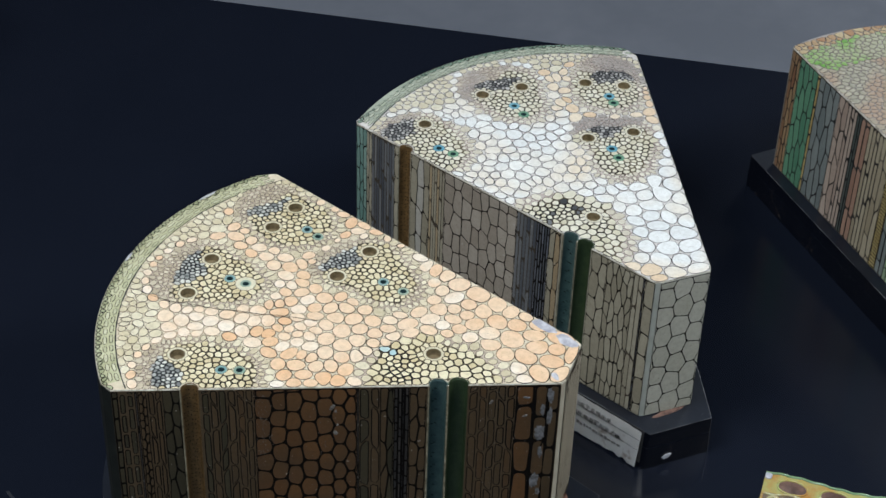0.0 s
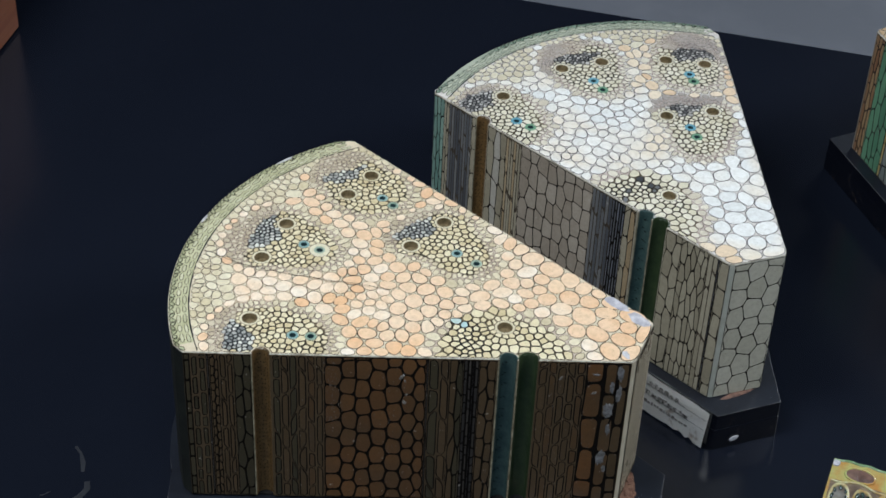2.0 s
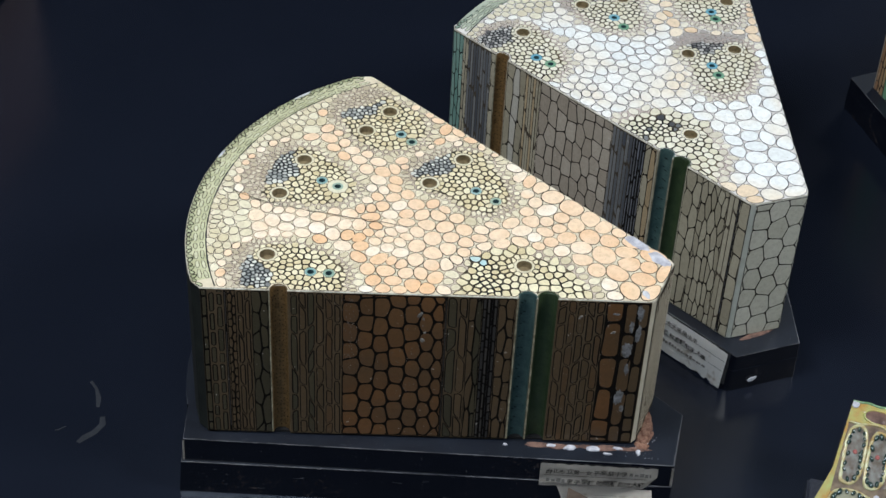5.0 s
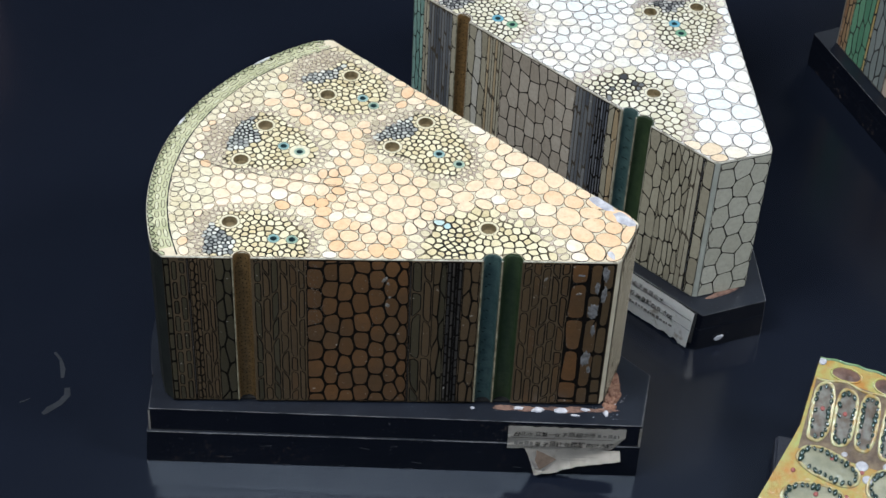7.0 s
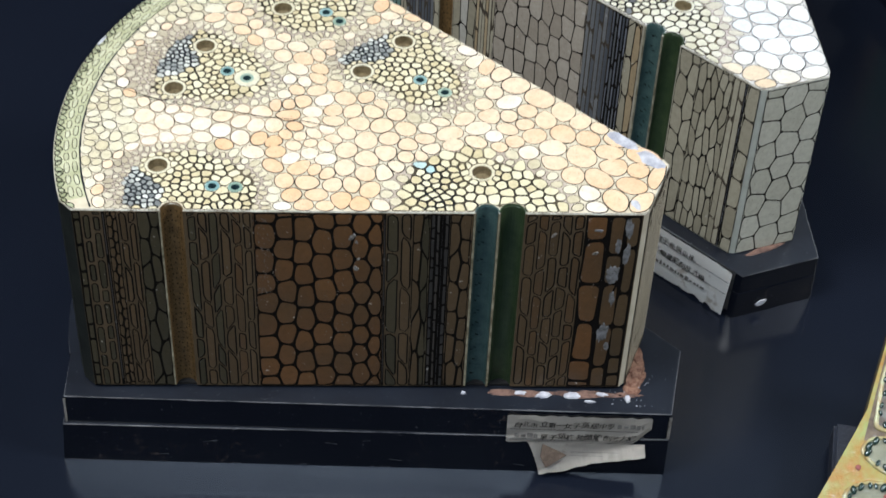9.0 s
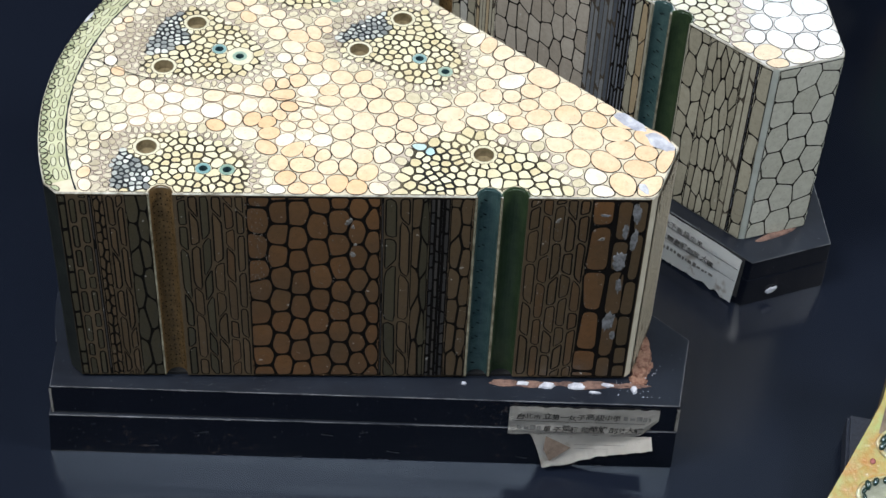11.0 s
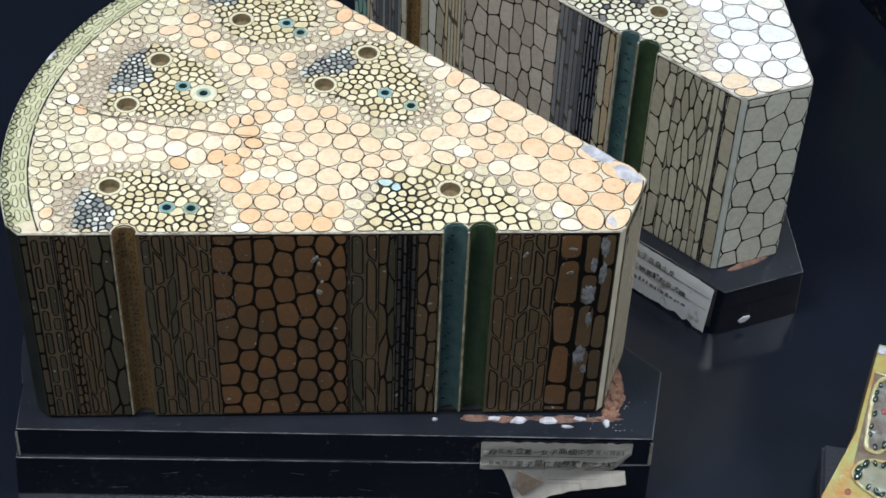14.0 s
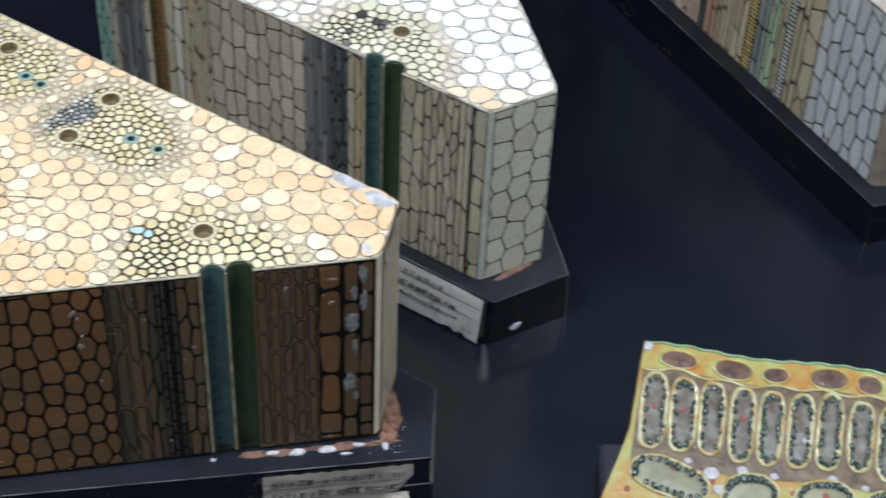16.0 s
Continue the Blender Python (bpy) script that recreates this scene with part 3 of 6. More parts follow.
def cut_face(pal, zt, parent, seed):
    """The painted cross-section on top of a stem model."""
    to = lambda x, y, h: (x, y, zt + h)
    cells, kinds, keep_off = section(seed)
    sheets = {"epidermis": Sheet(to), "hypodermis": Sheet(to), "cortex": Sheet(to), "ground": Sheet(to), "pale": Sheet(to), "rim": Sheet(to)}
    fine, wood = [Sheet(to) for _ in BUNDLES], [Sheet(to) for _ in BUNDLES]
    rng = random.Random(seed + 4)
    for poly, (kind, k) in zip(cells, kinds):
        if not poly:
            continue
        if kind == "hypodermis":
            continue  # drawn below as rows of ovals
        x, y = poly[0]
        if kind in sheets:
            wide = {"epidermis": 0.0008, "cortex": 0.00044, "ground": 0.00052}[kind] * rng.uniform(0.7, 1.35)
            oval, shrink = {"epidermis": (0.15, 1.0), "cortex": (0.5, 1.0), "ground": (rng.uniform(0.35, 0.9) if pal["blue"] else rng.uniform(0.2, 0.65), 1.0)}[kind]
            where = kind
            if kind == "ground" and any(((x - ax) / rx) ** 2 + ((y - ay) / ry) ** 2 < 1 + 0.9 * noise.noise((x * 90, y * 90, 2)) for ax, ay, rx, ry in pal["pale_areas"]):
                where = "pale"
            elif kind == "ground" and pal["blue"] and rng.random() < 0.6 and any(inside(q, x, y) < 1.36 for q in range(5)):
                where = "rim"
            sheets[where].cell(poly, wide, 0.0003, 0, 1, 0.22, 20 if kind == "ground" else 12, oval, shrink)
        elif kind == "xylem" or k == 4 and kind == "phloem":
            blue = k == 4 and pal["blue"] and math.hypot(x - 0.198, y - 0.035) < 0.0105 and rng.random() < 0.62
            slot = 2 if blue else 3 if k == 4 and kind == "phloem" and pal["dark_cells"] > rng.random() else 1
            wood[k].cell(poly, (0.00050 if kind == "xylem" else 0.00066) * rng.uniform(0.6, 1.4), 0.0002, 0, slot, rng.uniform(0.08, 0.14), 14, 0.08, 1.0)
        elif kind == "phloem":
            fine[k].cell(poly, 0.00042 * rng.uniform(0.5, 1.7), 0.0002, 3, 2, 0.14, 10)
        elif kind == "cap":
            fine[k].cell(shrunk(poly, rng.uniform(0.86, 1.0)), 0.00036 * rng.uniform(0.6, 1.4), 0.0002, 1, 4, 0.2, 9)
        else:
            fine[k].cell(shrunk(poly, rng.uniform(0.80, 1.0)), 0.00042 * rng.uniform(0.6, 1.3), 0.0002, 1, 0, 0.22, 10, 0.4)
    rng = random.Random(31)
    for dr, half in ((0.0074, 0.0017), (0.0119, 0.0016)):
        r = ARC_R - dr
        a = 1.95 + rng.uniform(0, 0.03)
        while a < 3.5:
            long = rng.uniform(0.0034, 0.0050)
            a += (long + 0.0006) / r
            x, y = ARC_C[0] + r * math.cos(a), ARC_C[1] + r * math.sin(a)
            turn = a + math.pi / 2 + rng.uniform(-0.06, 0.06)
            if y > 0.005 and in_sector(x + 0.003, y + 0.003):
                oval = []
                for k in range(12):
                    p, q = math.cos(k * math.pi / 6), math.sin(k * math.pi / 6)
                    p, q = long * math.copysign(abs(p) ** 0.8, p), half * math.copysign(abs(q) ** 0.8, q) * rng.uniform(0.92, 1.08)
                    oval.append((x + p * math.cos(turn) - q * math.sin(turn), y + p * math.sin(turn) + q * math.cos(turn)))
                sheets["hypodermis"].cell(oval, 0.00045, 0.0002, 0, 1, 0.25, 14)
            a += (long + 0.0006) / r
    # the pale band under the long cells of the skin
    band = [[p for p in arc_points(ARC_R - dr, 60, 1.86, 3.56)] for dr in (0.0006, 0.0149)]
    v = [to(*p, 0.00012) for row in band for p in row]
    keep = [k for k in range(60) if min(band[0][k + 1][1], band[1][k + 1][1]) > 0.001 and in_sector(band[0][k][0] + 0.004, band[0][k][1] + 0.004) and in_sector(band[1][k][0] + 0.004, band[1][k][1] + 0.004)]
    under(mesh_object("skin_band", v, [(k, 61 + k, 62 + k, k + 1) for k in keep], [pal["band"]]), parent)
    sheets["epidermis"].build("epidermis", [LINE, pal["epidermis"]], parent, "green outer skin cells")
    sheets["hypodermis"].build("hypodermis", [LINE_CELL, pal["hypodermis"]], parent, "pale green long cells")
    sheets["cortex"].build("cortex", [pal["line"], pal["cortex"]], parent, "small cream cells")
    sheets["ground"].build_each("ground_cell", [pal["line"], pal["ground"]], parent, pal["ground_label"])
    sheets["pale"].build_each("ground_cell", [LINE_SHEEN if pal["blue"] else pal["line"], pal["pale"]], parent, "large cream cells with brown outlines")
    sheets["rim"].build_each("ground_cell", [pal["line"], pal["pale"]], parent, "large cream cells round a bundle")
    for k, b in enumerate(BUNDLES):
        # the ground tone under a bundle's cells, left open at its bores
        v, f, slot, step, at = [], [], [], 0.0011, {}
        wide = 0.062 if k == 4 else 0.052
        n = int(2 * wide / step)
        for i in range(n):
            for j in range(n):
                x, y = b["c"][0] + (i - n / 2) * step, b["c"][1] + (j - n / 2) * step
                if y < 0.0016 or inside(k, x, y) > 1.04 or not in_sector(x + 0.002, y + 0.002) or any((x - hx) ** 2 + (y - hy) ** 2 < (hr + 0.0006) ** 2 for hx, hy, hr in keep_off):
                    continue
                quad = []
                for p, q in ((0, 0), (1, 0), (1, 1), (0, 1)):
                    if (i + p, j + q) not in at:
                        at[i + p, j + q] = len(v)
                        v.append((x + step * (p - 0.5), y + step * (q - 0.5), zt + 0.0001))
                    quad.append(at[i + p, j + q])
                f.append(tuple(quad))
                slot.append({"xylem": 0, "phloem": 2}.get(zone_of(x, y)[0], 1))
        ob = under(mesh_object("vascular_strand", v, f, [SEPIA, pal["mauve"], LINE_NAVY], slot), parent, "fine cells round bored vessels on mauve paint")
        wood[k].build_each("xylem_cell", [LINE_WOOD, pal["xylem"], SKY, CHARCOAL], ob)
        fine[k].build("bundle_sheath", [pal["sheath"], LINE_MAUVE, pal["phloem"], LINE_NAVY, pal["cap"]], ob)
        for x, y in b["vs"]:
            ring("vessel_rim", x, y, VESSEL_R - 0.0002, VESSEL_R + 0.0009, zt, 0.0002, PALE_RING, ob)
        for q, m in (("blue", pal["ducts"][0]), ("green", pal["ducts"][1])):
            if b[q]:
                ring("duct_rim", b[q][0], b[q][1], 0.0024, DUCT_R + pal["duct"], zt, 0.0005, m, ob)
                if b["halo"] and q == "green":
                    ring("duct_rim", b[q][0], b[q][1], DUCT_R, DUCT_R + b["halo"], zt, 0.0005, PALE_RING, ob)
    # dark line between the skin and the inner cells
    line = arc_points(ARC_R - 0.0150, 60, 1.93, 3.52)
    v, f = strand([p for p in line if p[1] > 0.001 and in_sector(p[0] + 0.001, p[1] + 0.001)], 0.0005, 0.0003, to)
    under(mesh_object("skin_line", v, f, [LINE_NAVY]), parent)


def column_cells(rng, a, widths, dv, slant, gap, high):
    """Cells stacked in wavering columns, each cut off square or aslant."""
    x, out = a, []
    for c, w in enumerate(widths):
        off = rng.uniform(0, 99)
        sway = lambda v, side: (0.16 if w > 0.008 else 0.10) * w * noise.noise((v / (1.4 * dv), off + side, 3))
        v = -rng.uniform(0, 1) * dv
        cut = rng.uniform(-1, 1) * slant * w
        while v < high:
            step, nxt = dv * rng.uniform(0.6, 1.45), rng.uniform(-1, 1) * slant * w
            lo, hi = v + gap / 2, v + step - gap / 2
            mid = (lo + hi) / 2
            left, right = x + gap / 2, x + w - gap / 2
            loop = [(left + sway(lo, 0), lo - cut / 2), (right + sway(lo, 9), lo + cut / 2), (right + sway(mid, 9), mid), (right + sway(hi, 9), hi + nxt / 2), (left + sway(hi, 0), hi - nxt / 2), (left + sway(mid, 0), mid)]
            loop = clip(clip(loop, 0, 0.0002, 0, -1), 0, high - 0.0002, 0, 1)
            if len(loop) > 2 and max(p[1] for p in loop) - min(p[1] for p in loop) > 0.002:
                out.append((loop, c))
            v, cut = v + step, nxt
        x += w
    return out


def packed_cells(rng, a, widths, dv, jit, high):
    """Angular cells that share their walls, in columns."""
    mean = sum(widths) / len(widths)
    k = dv / mean
    seeds, col = [], []
    edges = [a]
    for w in widths:
        edges.append(edges[-1] + w)
    for c in range(-1, len(widths) + 1):
        w = widths[min(max(c, 0), len(widths) - 1)]
        mid = edges[0] - w / 2 if c < 0 else edges[-1] + w / 2 if c == len(widths) else (edges[c] + edges[c + 1]) / 2
        off = 0.5 * (c % 2) + rng.uniform(-0.15, 0.15)
        v = (off - 2) * dv
        while v < high + 2 * dv:
            seeds.append(((mid + rng.uniform(-1, 1) * w * jit * 0.35) * k, v + rng.uniform(-1, 1) * jit * 0.3 * dv))
            col.append(min(max(c, 0), len(widths) - 1))
            v += dv * rng.uniform(1 - 0.4 * jit, 1 + 0.4 * jit)
    bound = [(edges[0] * k, 0.0), (edges[-1] * k, 0.0), (edges[-1] * k, high), (edges[0] * k, high)]
    return [([(x / k, y) for x, y in poly], c) for poly, c in zip(voronoi(seeds, bound, 0.0001, reach=dv * 3), col) if poly]


def strips_on(origin, direction, z0, z1, strips, parent, seed, between, grow=0.0):
    """Painted lengthwise cells on an upright side. Each strip: start, widths of its columns, height of a cell, how it is laid ("packed", or "column" with its slant and gap), softness, outline's width, outline, paints, name; between is the paint in its gaps."""
    nx, ny = direction[1], -direction[0]
    rng = random.Random(seed)
    high = z1 - z0 - 0.0012
    for a, widths, dv, lay, slant, gap, soft, lw, line, paints, name in strips:
        to = lambda u, v, h: (origin[0] + direction[0] * u + nx * (h + grow), origin[1] + direction[1] * u + ny * (h + grow), z0 + v)
        b = a + sum(widths)
        cells = packed_cells(rng, a, widths, dv, slant, high) if lay == "packed" else column_cells(rng, a, widths, dv, slant, gap, high)
        big = name in EACH
        sheet = Sheet(to)
        for loop, c in cells:
            area = abs(sum(loop[i - 1][0] * loop[i][1] - loop[i][0] * loop[i - 1][1] for i in range(len(loop)))) / 2
            if area > 2e-7:
                sheet.cell(loop, lw * rng.uniform(0.75, 1.25), 0.00025, 0, 1 + c % len(paints), soft, 24 if big else 18)
        ground = [to(u, w, 0.0001) for u, w in ((a, 0), (b, 0), (b, high), (a, high))]
        if big:
            ob = under(mesh_object(name, ground, [(0, 1, 2, 3)], [line if lay == "packed" or gap < 0.0005 else between]), parent)
            sheet.build_each("cell", [line, *paints], ob)
        else:
            if lay == "packed" or gap < 0.0005:
                sheet.cells.append((ground, [(0, 1, 2, 3)], [0]))
            sheet.build(name, [line, *paints], parent)


EACH = ("pith_tissue", "brick_tissue", "rounded_tissue", "long_tissue", "tip_tissue")


def base_outline(front_left, front_right, end, back):
    ring_pts = arc_points(ARC_R + 0.007, 20)
    return [front_left, front_right, end, back, *ring_pts[1:-2], (front_left[0] + 0.001, 0.03)]


def prism(pts, z0, z1, bevel=0.0005, low=None, worn=True):
    bm = bmesh.new()
    lo = [bm.verts.new((x, y, z0)) for x, y in (low or pts)]
    hi = [bm.verts.new((x, y, z1)) for x, y in pts]
    n = len(pts)
    bm.faces.new(lo[::-1])
    bm.faces.new(hi)
    for k in range(n):
        bm.faces.new((lo[k], lo[(k + 1) % n], hi[(k + 1) % n], hi[k]))
    made = bmesh.ops.bevel(bm, geom=[e for e in bm.edges], offset=bevel, segments=2, affect="EDGES", profile=0.6)
    for f in made["faces"]:
        # upper bevels take the tone of wear and painted highlight
        f.material_index = 1 if worn and f.calc_center_median().z > z1 - 1.2 * bevel else 0
    # board tops get the tone with the painted sheen
    for f in bm.faces:
        if f.normal.z > 0.9 and f.calc_area() > 0.01:
            f.material_index = 2
    return bm


def base_block(pts, h, seam, parent, spread=None, worn=False, proud=()):
    """Two black boards, one on the other; spread moves the corners of the foot outwards, proud those of the whole lower board."""
    spread = spread or [(0, 0)] * len(pts)
    foot = [(x + dx, y + dy) for (x, y), (dx, dy) in zip(pts, spread)]
    k = 1 - seam / h
    waist = [(x + dx * k, y + dy * k) for (x, y), (dx, dy) in zip(pts, spread)]
    inner = [(x + (0.15 - x) * 0.002, y + (0.1 - y) * 0.002) for x, y in pts]
    steps = list(proud) + [(0, 0)] * (len(pts) - len(proud))
    low = [[(x + dx, y + dy) for (x, y), (dx, dy) in zip(ring_of, steps)] for ring_of in (waist, foot)]
    part("lower_board", prism(low[0], 0.0, seam, 0.0005, low[1], worn), WOOD, parent, "black lacquered board")
    part("upper_board", prism(inner, seam + 0.0002, h, 0.0005, [(x + (0.15 - x) * 0.002, y + (0.1 - y) * 0.002) for x, y in waist]), WOOD, parent, "black lacquered board with scuffed edge and painted edge highlight")


def handwriting(words, size, parent, plane, u, z, off, mat, rng, pitch=1.0, name="writing"):
    """A line of brush writing on a paper that plane(u, z, off) describes: each sign a little askew."""
    verts, faces = [], []
    for sign in words:
        cu = bpy.data.curves.new(name, "FONT")
        cu.body, cu.size, cu.resolution_u, cu.offset = sign, size, 2, size * rng.uniform(0.006, 0.024)
        tmp = new(name, cu)
        bpy.context.view_layer.update()
        me = bpy.data.meshes.new_from_object(tmp.evaluated_get(bpy.context.evaluated_depsgraph_get()))
        bpy.data.objects.remove(tmp)
        turn, sx, sy, slant = rng.uniform(-0.10, 0.10), rng.uniform(0.82, 1.05), rng.uniform(0.78, 1.04), rng.uniform(-0.05, 0.22)
        rise = rng.uniform(-0.08, 0.08) * size
        k = len(verts)
        for v in me.vertices:
            x, y = v.co.x * sx + slant * v.co.y, v.co.y * sy
            verts.append(plane(u + x * math.cos(turn) - y * math.sin(turn), z + rise + x * math.sin(turn) + y * math.cos(turn), off))
        faces += [tuple(i + k for i in f.vertices) for f in me.polygons]
        bpy.data.meshes.remove(me)
        u += size * pitch * rng.uniform(0.92, 1.08)
    return under(mesh_object(name, verts, faces, [mat]), parent)


# ---- the room ----
FLOOR_Z = -0.62


def box(x0, x1, y0, y1, z0, z1, bevel=0.0):
    bm = bmesh.new()
    bmesh.ops.create_cube(bm, size=1, matrix=Matrix.Translation(((x0 + x1) / 2, (y0 + y1) / 2, (z0 + z1) / 2)) @ Matrix.Diagonal((x1 - x0, y1 - y0, z1 - z0, 1)))
    if bevel:
        bmesh.ops.bevel(bm, geom=list(bm.edges), offset=bevel, segments=2, affect="EDGES")
    return bm


FLOOR_MAT = speckled("grey_vinyl_floor", (0.175, 0.19, 0.225), (0.23, 0.245, 0.285), 2.2, 0.5, 0.05)
WALL_MAT = speckled("dark_blue_grey_wall", (0.040, 0.048, 0.068), (0.054, 0.064, 0.086), 3.0, 0.8, 0.05)
for name, dims, mat in (
    ("floor", (-4.5, 4.5, -4, 5, FLOOR_Z - 0.1, FLOOR_Z), FLOOR_MAT),
    ("ceiling", (-4.6, 4.6, -4.1, 5.1, 2.3, 2.4), WALL_MAT),
    ("wall_north", (-4.5, 4.5, 5, 5.15, FLOOR_Z, 2.3), WALL_MAT),
    ("wall_south", (-4.5, 4.5, -4.15, -4, FLOOR_Z, 2.3), WALL_MAT),
    ("wall_east", (4.5, 4.65, -4, 5, FLOOR_Z, 2.3), WALL_MAT),
    ("wall_west", (-4.65, -4.5, -4, 5, FLOOR_Z, 2.3), WALL_MAT),
):
    me = bpy.data.meshes.new(name)
    bm = box(*dims)
    bm.to_mesh(me)
    bm.free()
    me.materials.append(mat)
    tagged(new(name, me), "plain %s %s" % ("grey smooth" if name == "floor" else "dark blue-grey painted", name.split("_")[0]), name.split("_")[0], kind="structure")

# the black display table, its far edge turned a little
table = tagged(empty("display_table", pose(0.032, 0.844, 0, 0, 0, -13.75)), "large black matt display table under the plaster models", "table")
part("tabletop", box(-1.3, 1.5, -1.75, 0.0, -0.03, 0.0, 0.0015), TABLE, table, "black laminate top with dust and smears")
for x0, x1, y0, y1 in ((-1.2, -1.16, -1.65, -0.1), (1.36, 1.4, -1.65, -0.1), (-1.16, 1.36, -0.14, -0.1), (-1.16, 1.36, -1.65, -1.61)):
    part("side_panel", box(x0, x1, y0, y1, FLOOR_Z, -0.0302), WOOD, table)

def red_wood():
    n = Nodes("red_brown_wood", 0.4, 0.4)
    grain = n.noise(60, 5, 0.6, (0.12, 1, 1))
    return n.done(n.mix(n.ramp(grain, [(0.35, (0, 0, 0)), (0.65, (1, 1, 1))]), (0.19, 0.052, 0.020), (0.27, 0.095, 0.045)), grain, 0.2, 0.0005)


RED_WOOD = red_wood()
SMEAR = speckled("dried_smear", (0.008, 0.010, 0.016), (0.017, 0.020, 0.027), 90, 0.6)
flat_to = lambda x, y, h: (x, y, 0.0003 + h)
for pts, half in (
    ([(-0.104, 0.098), (-0.0985, 0.090), (-0.0955, 0.080), (-0.0945, 0.070)], 0.0020),
    ([(-0.0895, 0.060), (-0.0885, 0.052), (-0.093, 0.044), (-0.101, 0.037), (-0.105, 0.032)], 0.0022),
    ([(-0.1165, 0.0485), (-0.121, 0.0455), (-0.1245, 0.044)], 0.0006),
):
    v, f = strand(pts, half, 0.0, flat_to)
    tagged(mesh_object("smear", v, f, [SMEAR]), "thin pale dried smear on the black table", "stain", "smears on the table")


# ---- the two monocotyledon stem models ----
PAL_A = dict(
    epidermis=cell_paint("olive_skin_paint", (0.30, 0.32, 0.18), (0.44, 0.46, 0.30)),
    hypodermis=cell_paint("pale_olive_paint", (0.44, 0.44, 0.28), (0.58, 0.57, 0.40)),
    cortex=cell_paint("cream_yellow_paint", (0.62, 0.54, 0.36), (0.76, 0.70, 0.54)),
    ground=cell_paint("apricot_paint", (0.76, 0.465, 0.262), (0.80, 0.57, 0.37), (0.82, 0.67, 0.51), spread=1.8, shift=0.03),
    xylem=cell_paint("straw_paint", (0.60, 0.50, 0.30), (0.77, 0.70, 0.50)),
    sheath=cell_paint("stone_paint", (0.58, 0.50, 0.34), (0.76, 0.69, 0.52)),
    cap=cell_paint("ash_grey_paint", (0.44, 0.37, 0.26), (0.66, 0.59, 0.45)),
    phloem=cell_paint("slate_paint", (0.16, 0.17, 0.17), (0.72, 0.72, 0.66)),
    mauve=LILAC, ducts=(TEAL, SAGE), duct=0.0002, blue=True, dark_cells=0.0, line=LINE_CELL,
    band=plaster("pale_olive_band", (0.37, 0.37, 0.22), (0.54, 0.53, 0.35)),
    # cream paints the varnish sheen in pale_areas; round bundles it is cell colour
    pale=cell_paint("cream_sheen_paint", (0.82, 0.67, 0.50), (0.87, 0.79, 0.68), (0.82, 0.61, 0.42), scale=40.0, spread=1.2),
    pale_areas=((0.134, 0.064, 0.017, 0.030), (0.066, 0.072, 0.050, 0.022)),
    ground_label="large apricot and cream cells with dark outlines",
)
PAL_B = dict(
    epidermis=cell_paint("sea_green_skin_paint", (0.14, 0.24, 0.18), (0.26, 0.36, 0.28)),
    hypodermis=cell_paint("pale_sea_green_paint", (0.36, 0.41, 0.31), (0.50, 0.53, 0.42)),
    cortex=cell_paint("pale_cream_paint", (0.60, 0.54, 0.40), (0.72, 0.68, 0.55)),
    ground=cell_paint("chalk_white_paint", (0.74, 0.76, 0.76), (0.84, 0.85, 0.84), (0.78, 0.69, 0.56), spread=1.0, scale=20.0, shift=0.07),
    xylem=cell_paint("ivory_paint", (0.62, 0.58, 0.44), (0.74, 0.71, 0.60)),
    sheath=cell_paint("greyish_paint", (0.58, 0.53, 0.43), (0.74, 0.70, 0.60)),
    cap=cell_paint("dove_grey_paint", (0.42, 0.36, 0.28), (0.64, 0.57, 0.46), (0.36, 0.33, 0.31), scale=30.0),
    phloem=cell_paint("charcoal_paint", (0.05, 0.05, 0.055), (0.55, 0.54, 0.52)),
    mauve=HEATHER, ducts=(BLUE, GREEN), duct=0.0009, blue=False, dark_cells=0.27, line=LINE_CHALK,
    band=plaster("pale_sea_green_band", (0.27, 0.31, 0.25), (0.40, 0.43, 0.35)),
    pale=cell_paint("pale_peach_paint", (0.72, 0.54, 0.36), (0.80, 0.70, 0.56)),
    pale_areas=((0.126, 0.192, 0.062, 0.056), (0.305, 0.006, 0.02, 0.012)),
    ground_label="large chalky white cells with dark outlines",
)
P = functools.partial(cell_paint, chips=0.7)
FACE_A = dict(
    olive=P("dark_olive_side", (0.044, 0.036, 0.019), (0.068, 0.054, 0.029)), umber=P("umber_side", (0.078, 0.050, 0.024), (0.108, 0.068, 0.034)),
    brown=P("warm_brown_side", (0.094, 0.051, 0.022), (0.130, 0.072, 0.031), (0.082, 0.052, 0.026), spread=1.2), rust=P("rust_brown_side", (0.128, 0.057, 0.020), (0.172, 0.081, 0.030), (0.100, 0.056, 0.025), spread=1.2), soot=P("soot_side", (0.024, 0.022, 0.021), (0.064, 0.054, 0.045)), ink=P("ink_side", (0.004, 0.004, 0.005), (0.012, 0.011, 0.011)),
    cream=P("cream_side", (0.50, 0.43, 0.31), (0.60, 0.54, 0.42)),
)
FACE_B = dict(
    olive=P("sea_green_side", (0.13, 0.24, 0.21), (0.24, 0.36, 0.31)), navy=P("slate_blue_side", (0.058, 0.066, 0.080), (0.180, 0.184, 0.188)),
    umber=P("khaki_side", (0.27, 0.24, 0.175), (0.38, 0.345, 0.26)), tan=P("tan_side", (0.30, 0.22, 0.13), (0.42, 0.33, 0.21)), rust=P("putty_side", (0.30, 0.255, 0.205), (0.41, 0.36, 0.30)),
    soot=P("charcoal_side", (0.07, 0.075, 0.09), (0.15, 0.16, 0.19)), grey=P("ash_side", (0.40, 0.38, 0.33), (0.5, 0.47, 0.42)),
    cream=P("pale_sage_side", (0.48, 0.46, 0.375), (0.56, 0.54, 0.455)),
)
